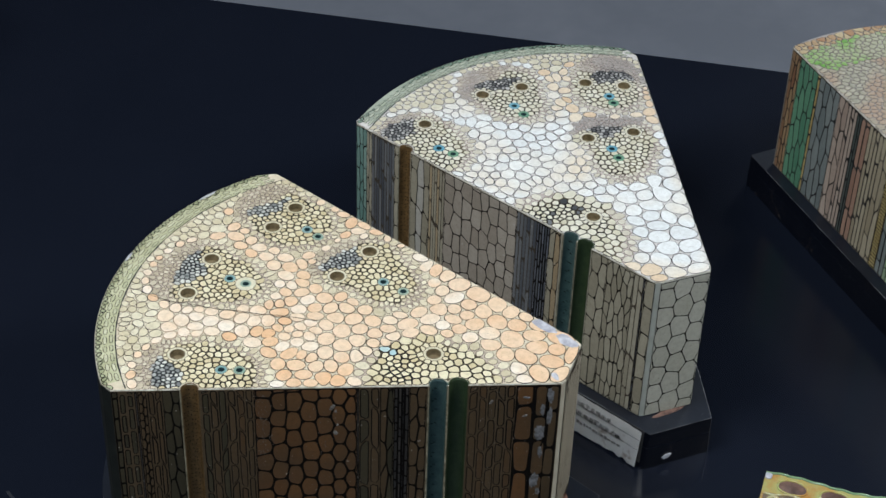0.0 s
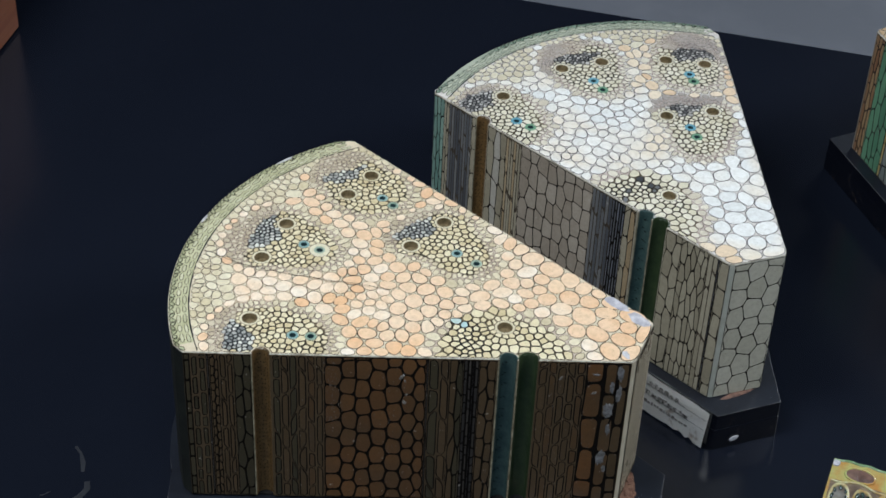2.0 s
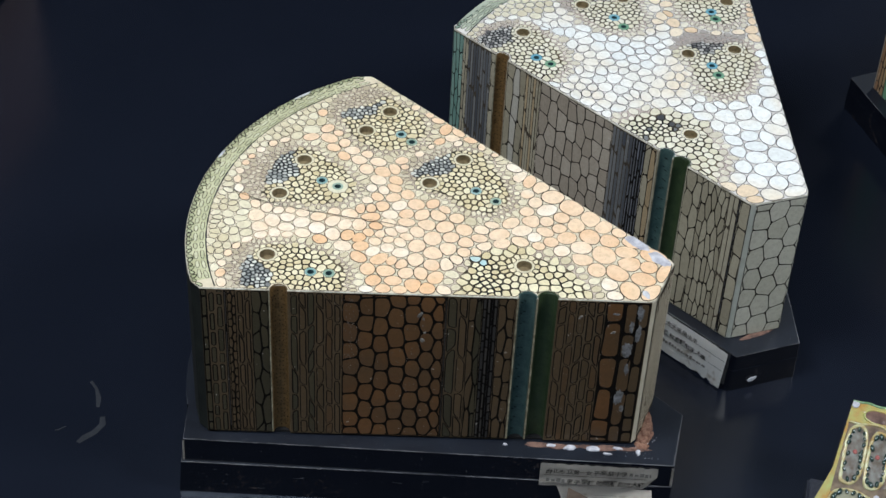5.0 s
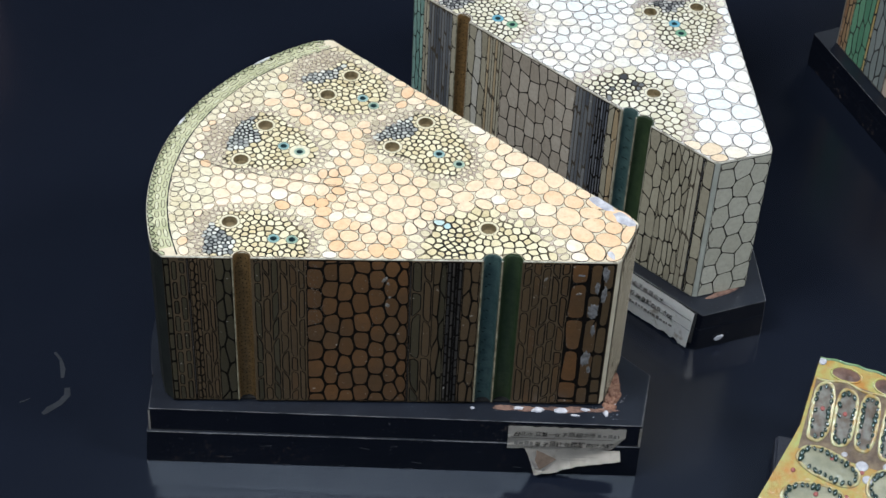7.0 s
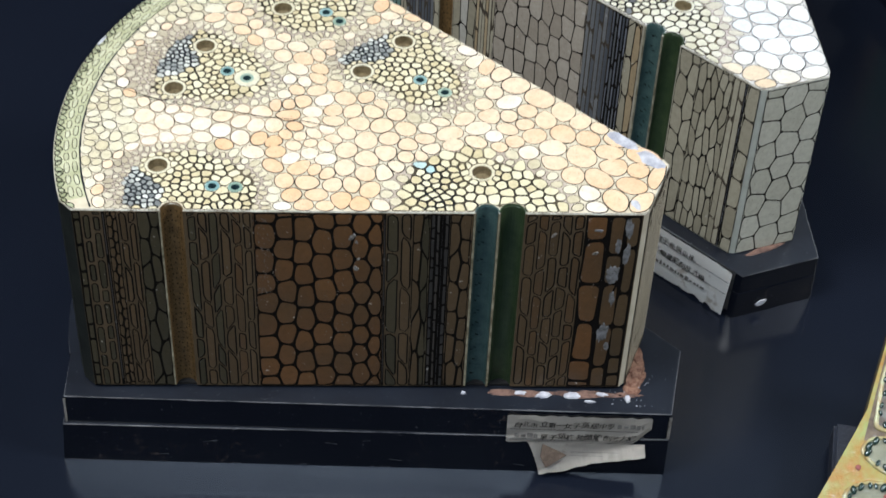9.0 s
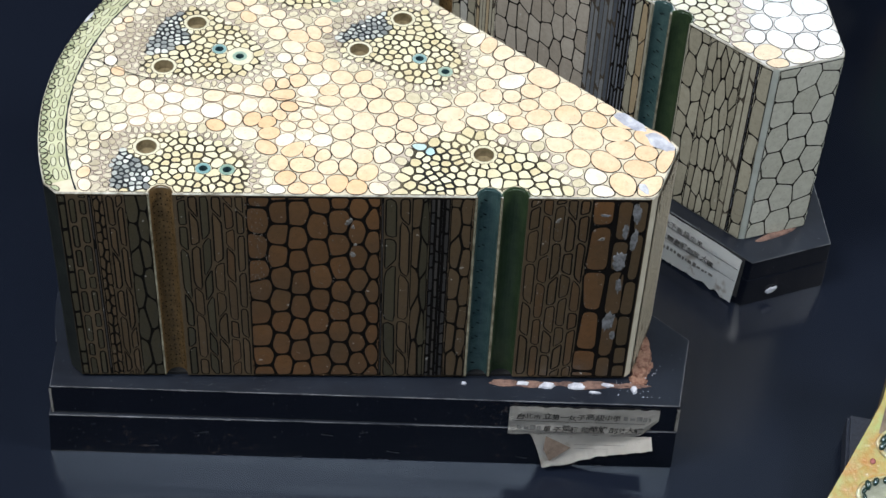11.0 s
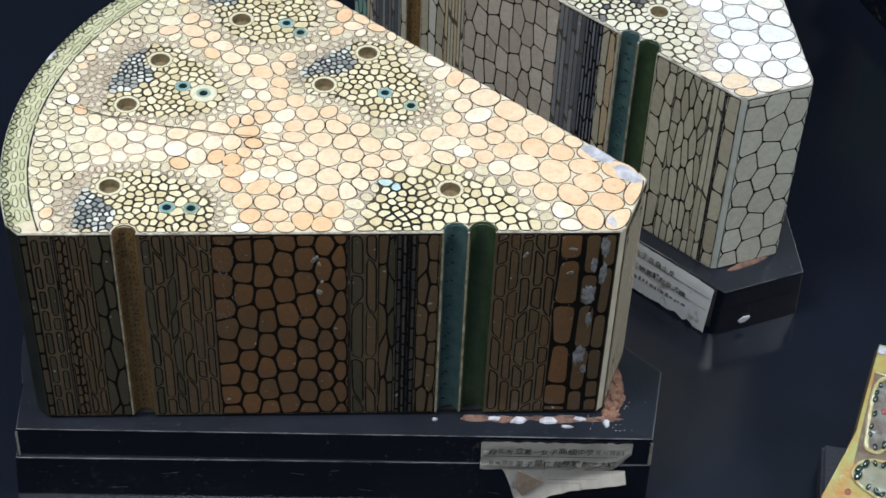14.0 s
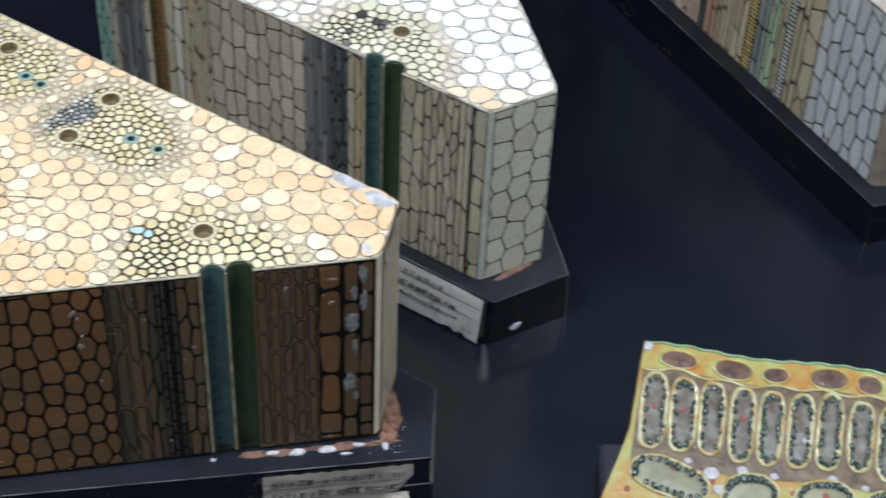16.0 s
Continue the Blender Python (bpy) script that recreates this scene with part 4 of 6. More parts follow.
GAP_A = plaster("buff_gap", (0.54, 0.46, 0.33), (0.68, 0.60, 0.46))
GAP_B = plaster("taupe_gap", (0.52, 0.49, 0.47), (0.66, 0.63, 0.60))
SIDE_A = plaster("brown_side_ground", (0.082, 0.055, 0.029), (0.112, 0.076, 0.042))
SIDE_B = plaster("drab_side_ground", (0.27, 0.245, 0.19), (0.36, 0.33, 0.26))
END_A = plaster("cream_tip_ground", (0.5, 0.44, 0.33), (0.62, 0.56, 0.44))
END_B = plaster("sage_tip_ground", (0.45, 0.45, 0.38), (0.54, 0.54, 0.47))
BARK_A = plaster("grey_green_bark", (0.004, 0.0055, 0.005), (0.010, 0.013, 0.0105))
BARK_B = plaster("sea_green_bark", (0.05, 0.09, 0.08), (0.10, 0.16, 0.14))
TAN_GROOVE = speckled("tan_groove", (0.092, 0.052, 0.019), (0.175, 0.104, 0.042), 240, 0.4)
BLUE_GROOVE = speckled("teal_groove", (0.026, 0.056, 0.056), (0.060, 0.102, 0.096), 140, 0.30)
GREEN_GROOVE = speckled("moss_groove", (0.020, 0.036, 0.017), (0.040, 0.060, 0.028), 140, 0.34)

RIDGE = speckled("pale_ridge", (0.10, 0.085, 0.05), (0.34, 0.31, 0.22), 130)

# start, widths of the columns, cell height, lay, slant or unevenness, gap, softness, outline, paints, name
EVEN = lambda width, count: (width / count,) * count
STRIPS_A = [
    (0.0024, (0.0046,), 0.0160, "column", 0.1, 0.0003, 0.12, 0.0008, ("olive",), "skin_tissue"),
    (0.0072, (0.0056, 0.0056), 0.0170, "column", 0.15, 0.0017, 0.16, 0.0008, ("olive",), "long_tissue"),
    (0.0186, (0.0018,), 0.2000, "column", 0.0, 0.0002, 0.05, 0.0004, ("soot",), "dark_tissue"),
    (0.0208, (0.0031, 0.0031), 0.0088, "packed", 0.55, 0.0, 0.16, 0.0006, ("umber",), "bead_tissue"),
    (0.0274, (0.0052, 0.0048), 0.0240, "column", 1.9, 0.0010, 0.14, 0.0008, ("umber",), "fibre_tissue"),
    (0.0378, (0.0064, 0.0062), 0.0240, "packed", 0.7, 0.0, 0.10, 0.0007, ("olive",), "pointed_tissue"),
    (0.0648, (0.0058, 0.0062, 0.0060, 0.0066), 0.0265, "column", 1.8, 0.0010, 0.13, 0.0008, ("olive", "umber"), "fibre_tissue"),
    (0.0894, (0.0062, 0.0056), 0.0230, "column", 1.4, 0.0012, 0.14, 0.0007, ("brown", "umber"), "rounded_tissue"),
    (0.1016, (0.0128, 0.0098, 0.0098, 0.0134, 0.0102, 0.0096, 0.0070), 0.0180, "packed", 0.30, 0.0, 0.17, 0.0008, ("rust",), "pith_tissue"),
    (0.1744, (0.0013,), 0.2000, "column", 0.0, 0.0002, 0.05, 0.0003, ("soot",), "dark_tissue"),
    (0.1759, (0.0078, 0.0070), 0.0340, "column", 1.7, 0.0010, 0.13, 0.0008, ("olive", "umber"), "fibre_tissue"),
    (0.1908, (0.0058, 0.0038), 0.0290, "packed", 0.6, 0.0, 0.08, 0.0006, ("umber", "olive"), "pointed_tissue"),
    (0.2006, (0.0030, 0.0028, 0.0018, 0.0032), 0.0130, "column", 0.5, 0.0002, 0.12, 0.0007, ("soot", "soot", "ink", "soot"), "dark_tissue"),
    (0.2116, (0.0072, 0.0052), 0.0220, "packed", 0.55, 0.0, 0.10, 0.0007, ("umber", "umber"), "pointed_tissue"),
    (0.2536, (0.0070, 0.0066, 0.0068, 0.0066, 0.0066), 0.0245, "column", 1.2, 0.0012, 0.15, 0.0008, ("umber", "brown", "umber"), "rounded_tissue"),
    (0.2874, (0.0132, 0.0098, 0.0082), 0.0262, "column", 0.14, 0.0002, 0.19, 0.0010, ("rust", "brown", "umber"), "brick_tissue"),
]
STRIPS_B = [
    (0.0024, EVEN(0.0116, 3), 0.0220, "packed", 0.4, 0.0, 0.06, 0.0004, ("olive",), "green_tissue"),
    (0.0140, EVEN(0.0060, 2), 0.0260, "packed", 0.5, 0.0, 0.06, 0.0003, ("umber",), "upright_tissue"),
    (0.0200, EVEN(0.0256, 9), 0.0600, "column", 0.5, 0.0001, 0.05, 0.0003, ("navy",), "streaked_tissue"),
    (0.0456, (0.0052,), 0.0240, "packed", 0.3, 0.0, 0.06, 0.0004, ("umber",), "upright_tissue"),
    (0.0640, EVEN(0.0210, 3), 0.0320, "packed", 0.55, 0.0, 0.05, 0.0004, ("umber", "grey"), "pointed_tissue"),
    (0.0850, EVEN(0.0165, 6), 0.0600, "column", 0.6, 0.0001, 0.05, 0.0003, ("tan", "umber", "umber"), "streaked_tissue"),
    (0.1015, (0.0105, 0.0085, 0.0108, 0.0092, 0.0095, 0.0085, 0.0110, 0.0090), 0.0198, "packed", 0.50, 0.0, 0.05, 0.00045, ("rust",), "pith_tissue"),
    (0.1785, EVEN(0.0205, 6), 0.0520, "column", 0.6, 0.0001, 0.06, 0.0003, ("navy",), "streaked_tissue"),
    (0.1990, EVEN(0.0130, 5), 0.0240, "column", 0.9, 0.0002, 0.10, 0.0006, ("soot", "navy"), "dark_tissue"),
    (0.2120, EVEN(0.0110, 2), 0.0330, "packed", 0.5, 0.0, 0.06, 0.0004, ("umber", "tan"), "upright_tissue"),
    (0.2536, (0.0080, 0.0078), 0.0250, "packed", 0.6, 0.0, 0.09, 0.0004, ("umber",), "pointed_tissue"),
    (0.2694, (0.0056, 0.0050, 0.0052, 0.0050, 0.0052), 0.0205, "packed", 0.75, 0.0, 0.11, 0.0004, ("umber",), "pointed_tissue"),
    (0.2954, (0.0046, 0.0042), 0.0500, "column", 0.8, 0.0002, 0.08, 0.0003, ("umber",), "streaked_tissue"),
    (0.3040, (0.0019,), 0.0100, "column", 0.6, 0.0002, 0.16, 0.0008, ("soot",), "dark_tissue"),
    (0.3060, (0.0090,), 0.0260, "packed", 0.3, 0.0, 0.06, 0.0005, ("umber",), "upright_tissue"),
]


def painted(strips, paints, line=LINE):
    return [(*row[:8], LINE_THIN if row[9] == "streaked_tissue" else line, [paints[key] for key in row[8]], row[9]) for row in strips]


def stem_model(place, label, z0, z1, pal, side, end, bark, gap, faces, tip, base_pts, seam, seed, spread=None, lift=0.0, proud=()):
    model = tagged(empty("stem_model", place), label, "anatomical model", "stem models on the table")
    base_block(base_pts, z0, seam, model, spread, seam > 0.025, proud)
    if lift:
        foot = sector(0.0022, convex=True)[0]
        # thin recessed strip that draws the shadow gap in dark colour
        part("plinth", prism(foot, z0 + 0.0001, z0 + lift + 0.0001, 0.0001), SHADOW_WOOD, model, "recessed plinth coloured as the shadow under the plaster")
        z0 += lift
    holes = [(x, y, VESSEL_R, 0.0055) for b in BUNDLES for x, y in b["vs"]]
    pits = [(*b[q], 0.0028, 0.004) for b in BUNDLES for q in ("blue", "green") if b[q]]
    body_mesh("plaster_body", z0 + 0.0001, z1, [gap, side, end, side.copy(), bark, WORN, TAN_GROOVE, BLUE_GROOVE, GREEN_GROOVE], holes, pits, model)
    cut_face(pal, z1, model, seed + 8)
    strips_on((0, 0), (1, 0), z0 + 0.0005, z1, faces, model, seed, side)
    d = Vector((END[0] - FACE - 0.0005, END[1] - 0.005, 0))
    ln = d.length
    strips_on((FACE + 0.0005, 0.003), (d.x / ln, d.y / ln), z0 + 0.0005, z1, tip(ln), model, seed + 1, end, 0.0004)
    # painted rims where the two large ducts reach the top
    for (c, r, kind), m in zip(GROOVES, (TAN_GROOVE, BLUE_GROOVE, GREEN_GROOVE)):
        v, f = [], []
        for k in range(15):
            a = math.pi * k / 14
            for rr, h in ((r * 0.97, -0.0012), (r * 1.03, 0.0005), (r * (1.17 if kind else 1.08), 0.0002)):
                v.append((c + rr * math.cos(a), max(rr * math.sin(a), 0.0003), z1 + h))
            if k:
                f += [(3 * k - 3 + q, 3 * k - 2 + q, 3 * k + 1 + q, 3 * k + q) for q in (0, 1)]
        under(mesh_object("duct_edge", v, f, [m]), model)
    for x0, x1 in ((0.2380, 0.2393), (0.2244, 0.2257), (0.0499, 0.0511)):
        v, f = [], []
        for k in range(41):
            z = z0 + 0.001 + (z1 - z0 - 0.002) * k / 40
            w = 0.0002 * noise.noise((k * 0.4, x0 * 900, seed))
            v += [(x0 - w, -0.00015, z), ((x0 + x1) / 2, -0.0007, z), (x1 + w, -0.00015, z)]
            if k:
                f += [(3 * k - 3 + q, 3 * k - 2 + q, 3 * k + 1 + q, 3 * k + q) for q in (0, 1)]
        under(mesh_object("groove_ridge", v, f, [RIDGE]), model, "pale worn ridge beside a groove")
    # dotted pits along the tan groove, hooks in the teal one
    rng = random.Random(seed)
    v, f = [], []
    for c, r, kind in GROOVES[:2]:
        for row in range(34 if kind == 0 else 13):
            for a in ((150, 122, 95, 68, 40) if kind == 0 else (128, 105)):
                ang = math.radians(a + rng.uniform(-7, 7))
                z = z0 + 0.002 + (z1 - z0 - 0.005) * (row + rng.uniform(0.3, 0.7)) / (34 if kind == 0 else 13)
                da, dz = (0.055, 0.0005) if kind == 0 else (0.16, 0.0004)
                k = len(v)
                for s, w in ((-1, -1), (1, -1), (1, 1), (-1, 1)):
                    v.append((c + (r - 0.00035) * math.cos(ang + s * da), 0.95 * (r - 0.00035) * math.sin(ang + s * da), z + w * dz + s * (0 if kind == 0 else 0.0006)))
                f.append((k, k + 1, k + 2, k + 3))
    under(mesh_object("groove_pitting", v, f, [LINE]), model, "dark dots along the grooves")["kind"] = "stuff"
    return model


def torn_sheet(name, u0, u1, z_lo, z_hi, rng, curl, plane, parent, label, tear=(0.0012, 0.0012), rise=0.0, sheet=PAPER, taper=0.0, lean=0.0):
    """A paper label: a grid with uneven upper and lower edges, thickened, bent off the wood by curl(u, z); rise and taper lift its lower edge, lean slants its start."""
    nu, nv = 44, 14
    bm = bmesh.new()
    lo = [z_lo + rise * max(0, k / nu - 0.15) / 0.85 + taper * max(0, k / nu - 0.88) / 0.12 + abs(noise.noise((k * 0.31, seed_of(name), 1))) * tear[0] * 2.5 + rng.uniform(0, tear[0]) * 0.4 for k in range(nu + 1)]
    hi = [z_hi - abs(noise.noise((k * 0.37, seed_of(name), 5))) * tear[1] * 2.5 - rng.uniform(0, tear[1]) * 0.4 for k in range(nu + 1)]
    grid = [[bm.verts.new(plane(u0 + (u1 - u0) * i / nu + lean * (1 - i / nu) * (1 - j / nv) ** 0.8, lo[i] + (hi[i] - lo[i]) * j / nv, curl(i / nu, j / nv))) for j in range(nv + 1)] for i in range(nu + 1)]
    for i in range(nu):
        for j in range(nv):
            bm.faces.new((grid[i][j], grid[i + 1][j], grid[i + 1][j + 1], grid[i][j + 1]))
    bmesh.ops.solidify(bm, geom=list(bm.faces), thickness=-0.00025)
    return part(name, bm, sheet, parent, label)


def seed_of(name):
    return sum(map(ord, name)) * 0.13


def bars(parent, plane, rows, mat):
    """Unreadable writing as plain strokes."""
    rng = random.Random(5)
    v, f = [], []
    for u0, u1, z, h in rows:
        u = u0
        while u < u1:
            w = rng.uniform(0.0012, 0.0034)
            k = len(v)
            a, b = z + rng.uniform(-0.2, 0.1) * h, z + h * rng.uniform(0.6, 1.0)
            v += [plane(u, a, 0.0005), plane(u + w, a, 0.0005), plane(u + w, b, 0.0005), plane(u, b, 0.0005)]
            f.append((k, k + 1, k + 2, k + 3))
            u += w + rng.uniform(0.0006, 0.0014)
    ob = under(mesh_object("faded_writing", v, f, [mat]), parent)
    ob["kind"] = "stuff"
    return ob


def rule_line(parent, plane, u0, u1, z, w=0.0004):
    v = [plane(u0, z - w / 2, 0.0004), plane(u1, z - w / 2, 0.0004), plane(u1, z + w / 2, 0.0004), plane(u0, z + w / 2, 0.0004)]
    return under(mesh_object("ruled_line", v, [(0, 1, 2, 3)], [INK]), parent)


def side_plane(start, finish):
    d = Vector((finish[0] - start[0], finish[1] - start[1], 0)).normalized()
    n = Vector((d.y, -d.x, 0))

    def at(u, z, off):
        p = Vector((start[0], start[1], 0)) + d * u + n * (off + 0.0004)
        return (p.x, p.y, z)

    return at


# the model in front, apricot, on its thick base
use_outline(0.3222, (0.1900, 0.0671), 0.2039, (0.3380, 0.0432), (0.1106, 0.2546), BUNDLES_A)
ZA0, ZA1 = 0.0525, 0.2006
BASE_A = base_outline((-0.0166, -0.0080), (0.3507, -0.0206), (0.3621, 0.0315), (0.128, 0.270))
SPREAD_A = [(-0.0034, -0.0038), (0.0002, -0.0035)] + [(0, 0)] * (len(BASE_A) - 3) + [(-0.0020, 0)]
tip_a = lambda ln: [(0.0, EVEN(ln, 11), 0.40, "column", 0.0, 0.0002, 0.06, 0.0005, LINE_THIN, [FACE_A["cream"]], "tip_tissue")]
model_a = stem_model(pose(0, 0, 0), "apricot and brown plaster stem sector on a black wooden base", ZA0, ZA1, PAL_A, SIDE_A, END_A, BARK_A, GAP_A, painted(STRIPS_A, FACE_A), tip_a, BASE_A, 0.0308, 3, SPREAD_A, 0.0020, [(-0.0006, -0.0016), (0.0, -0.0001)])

upright_a = side_plane(BASE_A[0], BASE_A[1])
at_a = lambda u, z, off: upright_a(u, z, off + (0.0038 - 0.0008 * u) * (1 - z / ZA0) + (0.0016 - 0.0041 * u if z < 0.0308 else 0.0))  # the front leans out towards its foot
rng = random.Random(8)
wave = lambda u, v: 0.0003 + 0.0009 * max(0, noise.noise((u * 5, v * 3, 2)))
label_a = torn_sheet("paper_label", 0.2680, 0.3560, 0.0262, 0.0500, rng, wave, at_a, model_a, "torn yellowed paper label with handwriting", (0.0008, 0.0010), taper=0.0135)
curl = lambda u, v: 0.0014 + 0.0085 * (1 - v) ** 5 * (0.25 + 0.75 * u) + 0.0010 * math.sin(7 * u + 1) * (1 - v) + 0.0022 * max(0, 0.10 - u) * 10 * (1 - v)
flap = torn_sheet("torn_flap", 0.2810, 0.3530, 0.0046, 0.0285, rng, curl, at_a, label_a, "curled lower half of the label", (0.0006, 0.0005), 0.0222, lean=0.0085)
v = [at_a(u, z, o) for u, z, o in ((0.2905, 0.0272, 0.0019), (0.3060, 0.0180, 0.0022), (0.2935, 0.0098, 0.0056), (0.2895, 0.0190, 0.0046))]
under(mesh_object("folded_corner", v, [(0, 3, 2, 1)], [speckled("brown_paper", (0.09, 0.062, 0.045), (0.18, 0.13, 0.10), 90, 0.8)]), label_a, "brown back of the folded paper")
for z in (0.0222, 0.0190):
    rule_line(flap, lambda u, w, off: at_a(u, w, off + 0.0030), 0.3080, 0.3440, z, 0.0002)
pen = random.Random(52)
handwriting("台北市立第一女子高級中學", 0.0056, label_a, at_a, 0.2715, 0.0412, 0.0018, INK, pen, 0.93)
bars(label_a, lambda u, z, off: at_a(u, z, off + 0.0012), [(0.3350, 0.3520, 0.0415, 0.0036)], INK_FADED)
rule_line(label_a, lambda u, z, off: at_a(u, z, off + 0.0008), 0.2700, 0.3480, 0.0384)
rule_line(label_a, lambda u, z, off: at_a(u, z, off + 0.0010), 0.2700, 0.3450, 0.0300, 0.0002)
handwriting("單子葉植物莖解剖放大模", 0.0058, label_a, at_a, 0.2880, 0.0312, 0.0018, INK, pen, 0.93)
bars(label_a, lambda u, z, off: at_a(u, z, off + 0.0010), [(0.2730, 0.2850, 0.0315, 0.0040)], INK_FADED)

# putty and chips at the foot of the tip, and other damage
top_a = lambda x, y, h: (x, y, ZA1 + 0.0004 + h)
foot_a = lambda x, y, h: (x, y, ZA0 + 0.0002 + h)
for x, y, rx, ry, h in ((0.3318, 0.0150, 0.0046, 0.0110, 0.0036), (0.3285, 0.0060, 0.0054, 0.0074, 0.0028), (0.3335, 0.0235, 0.0030, 0.0086, 0.0044), (0.3275, -0.0012, 0.0060, 0.0042, 0.0014), (0.3345, 0.0100, 0.0028, 0.0060, 0.0010)):
    v, f = blob(rng, x, y, rx, ry, h, foot_a, -0.375 + rng.uniform(-0.2, 0.2), 30, 0.35)
    under(mesh_object("putty", v, f, [PALE_GROUT]), model_a, "crumbling orange putty at the foot of the tip")
for k in range(7):
    v, f = blob(rng, 0.250 + 0.0125 * k, -0.0032 - 0.0003 * k + rng.uniform(-0.0008, 0.0008), rng.uniform(0.007, 0.011), rng.uniform(0.0016, 0.0032), 0.0005, foot_a, rng.uniform(-0.15, 0.1), 22, 0.5)
    under(mesh_object("putty", v, f, [GROUT]), model_a, "reddish putty along the foot")
for x, y, rx, ry in ((0.2590, -0.0040, 0.0046, 0.0022), (0.2735, -0.0052, 0.0056, 0.0034), (0.2905, -0.0058, 0.0058, 0.0036), (0.3090, -0.0050, 0.0048, 0.0018), (0.3010, -0.0106, 0.0042, 0.0010), (0.3245, -0.0082, 0.0020, 0.0038), (0.2245, -0.0040, 0.0018, 0.0014)):
    v, f = blob(rng, x, y, 0.95 * rx, 0.85 * ry, 0.0010, foot_a, rng.uniform(-0.2, 0.2), 20, 0.42)
    under(mesh_object("plaster_chip", v, f, [BARE]), model_a)
v, f = [], []
for _ in range(90):
    x, y, r = 0.324 + rng.gauss(0, 0.009), 0.0015 + rng.gauss(0, 0.008), rng.uniform(0.0002, 0.0006)
    if y > -0.014 and (x - FACE) * END[1] - y * (END[0] - FACE) > 0.0004 * END[1] or -0.014 < y < -0.0015:
        k = len(v)
        v += [foot_a(x - r, y - r, 0), foot_a(x + r, y - r * 0.6, 0), foot_a(x, y + r, 0), foot_a(x, y, 1.3 * r)]
        f += [(k, k + 1, k + 3), (k + 1, k + 2, k + 3), (k + 2, k, k + 3)]
under(mesh_object("crumb", v, f, [BARE]), model_a, "scattered plaster dust and crumbs")["kind"] = "stuff"
# two bare stretches of the bark's upper edge: place and direction
RIM_1, RIM_2 = [(ARC_C[0] + (ARC_R - 0.0016) * math.cos(a), ARC_C[1] + (ARC_R - 0.0016) * math.sin(a), a + math.pi / 2) for a in (2.731, 2.263)]
for x, y, rx, ry, turn in ((0.3130, 0.0605, 0.0125, 0.0042, -0.75), (0.3275, 0.0455, 0.0095, 0.0052, -0.8), (0.3150, 0.0075, 0.0022, 0.0045, 0.3), (RIM_1[0], RIM_1[1], 0.0060, 0.0010, RIM_1[2]), (RIM_2[0], RIM_2[1], 0.0080, 0.0010, RIM_2[2])):
    v, f = blob(rng, x, y, rx, ry, 0.0003, top_a, turn, 18)
    under(mesh_object("bare_patch", v, f, [BARE]), model_a, "chipped patch of bare plaster")
crack = [(0.0049, 0.1096), (0.012, 0.1085), (0.0251, 0.1008), (0.040, 0.094), (0.055, 0.0905), (0.0715, 0.0852), (0.090, 0.0822), (0.105, 0.0785), (0.1213, 0.0765), (0.134, 0.0735), (0.146, 0.0697)]
v, f = strand(crack, 0.00024, 0.0004, top_a)
under(mesh_object("crack", v, f, [LINE]), model_a, "fine dark crack across the top")
side_a = lambda u, z, h: (u, -0.0004 - h, z)
crack = [(0.3108, ZA1 - 0.001), (0.3102, 0.185), (0.3110, 0.172), (0.3095, 0.158), (0.3092, 0.146), (0.3070, 0.135)]
v, f = strand(crack, 0.0005, 0.0, side_a)
under(mesh_object("crack", v, f, [LINE]), model_a, "fine dark crack down the side")

# scraped spots, specks and dust on the front
for u, z, ru, rz in ((0.1570, 0.1815, 0.0016, 0.0030), (0.1592, 0.1775, 0.0009, 0.0016), (0.1590, 0.1565, 0.0019, 0.0022), (0.1605, 0.1640, 0.0010, 0.0012), (0.2700, 0.1840, 0.0012, 0.0024), (0.2945, 0.1700, 0.0020, 0.0012)):
    v, f = blob(rng, u, z, ru, rz, 0.0003, side_a, rng.uniform(-0.5, 0.5), 16, 0.85)
    under(mesh_object("scraped_spot", v, f, [SCRAPED]), model_a, "scraped spot where pale plaster shows")
GREY_PLASTER = speckled("grey_bare_plaster", (0.085, 0.08, 0.075), (0.25, 0.245, 0.25), 240, 0.7)
for u, z, ru, rz in ((0.3120, 0.1895, 0.0026, 0.0080), (0.3070, 0.1760, 0.0018, 0.0060), (0.3125, 0.1690, 0.0020, 0.0090), (0.3060, 0.1530, 0.0040, 0.0085), (0.3075, 0.1330, 0.0018, 0.0060), (0.3050, 0.1040, 0.0034, 0.0085), (0.3080, 0.0920, 0.0016, 0.0040), (0.2950, 0.1880, 0.0030, 0.0010)):
    v, f = blob(rng, u, z, ru, rz, 0.0002, side_a, rng.uniform(-0.12, 0.12), 26, 0.6)
    under(mesh_object("scraped_spot", v, f, [GREY_PLASTER]), model_a, "grey plaster bared along the crack")
v, f = [], []
for _ in range(420):
    if rng.random() < 0.4:
        u, z = 0.1075 + rng.gauss(0, 0.0030), rng.uniform(0.125, 0.196)
    elif rng.random() < 0.5:
        u, z = rng.choice((0.1480, 0.2940, 0.2720)) + rng.gauss(0, 0.006), rng.uniform(0.10, 0.197)
    else:
        u, z = rng.uniform(0.004, 0.318), rng.uniform(0.058, 0.198)
    if any(abs(u - c) < r + 0.001 for c, r, _ in GROOVES):
        continue
    r, tall, a = rng.uniform(0.00012, 0.00042), rng.uniform(0.6, 2.4), rng.uniform(-0.6, 0.6)
    k = len(v)
    v += [side_a(u - r, z + a * r, 0.0004), side_a(u + 0.2 * r, z - r * tall, 0.0004), side_a(u + r, z, 0.0004), side_a(u + a * r, z + r * tall, 0.0004)]
    f.append((k, k + 1, k + 2, k + 3))
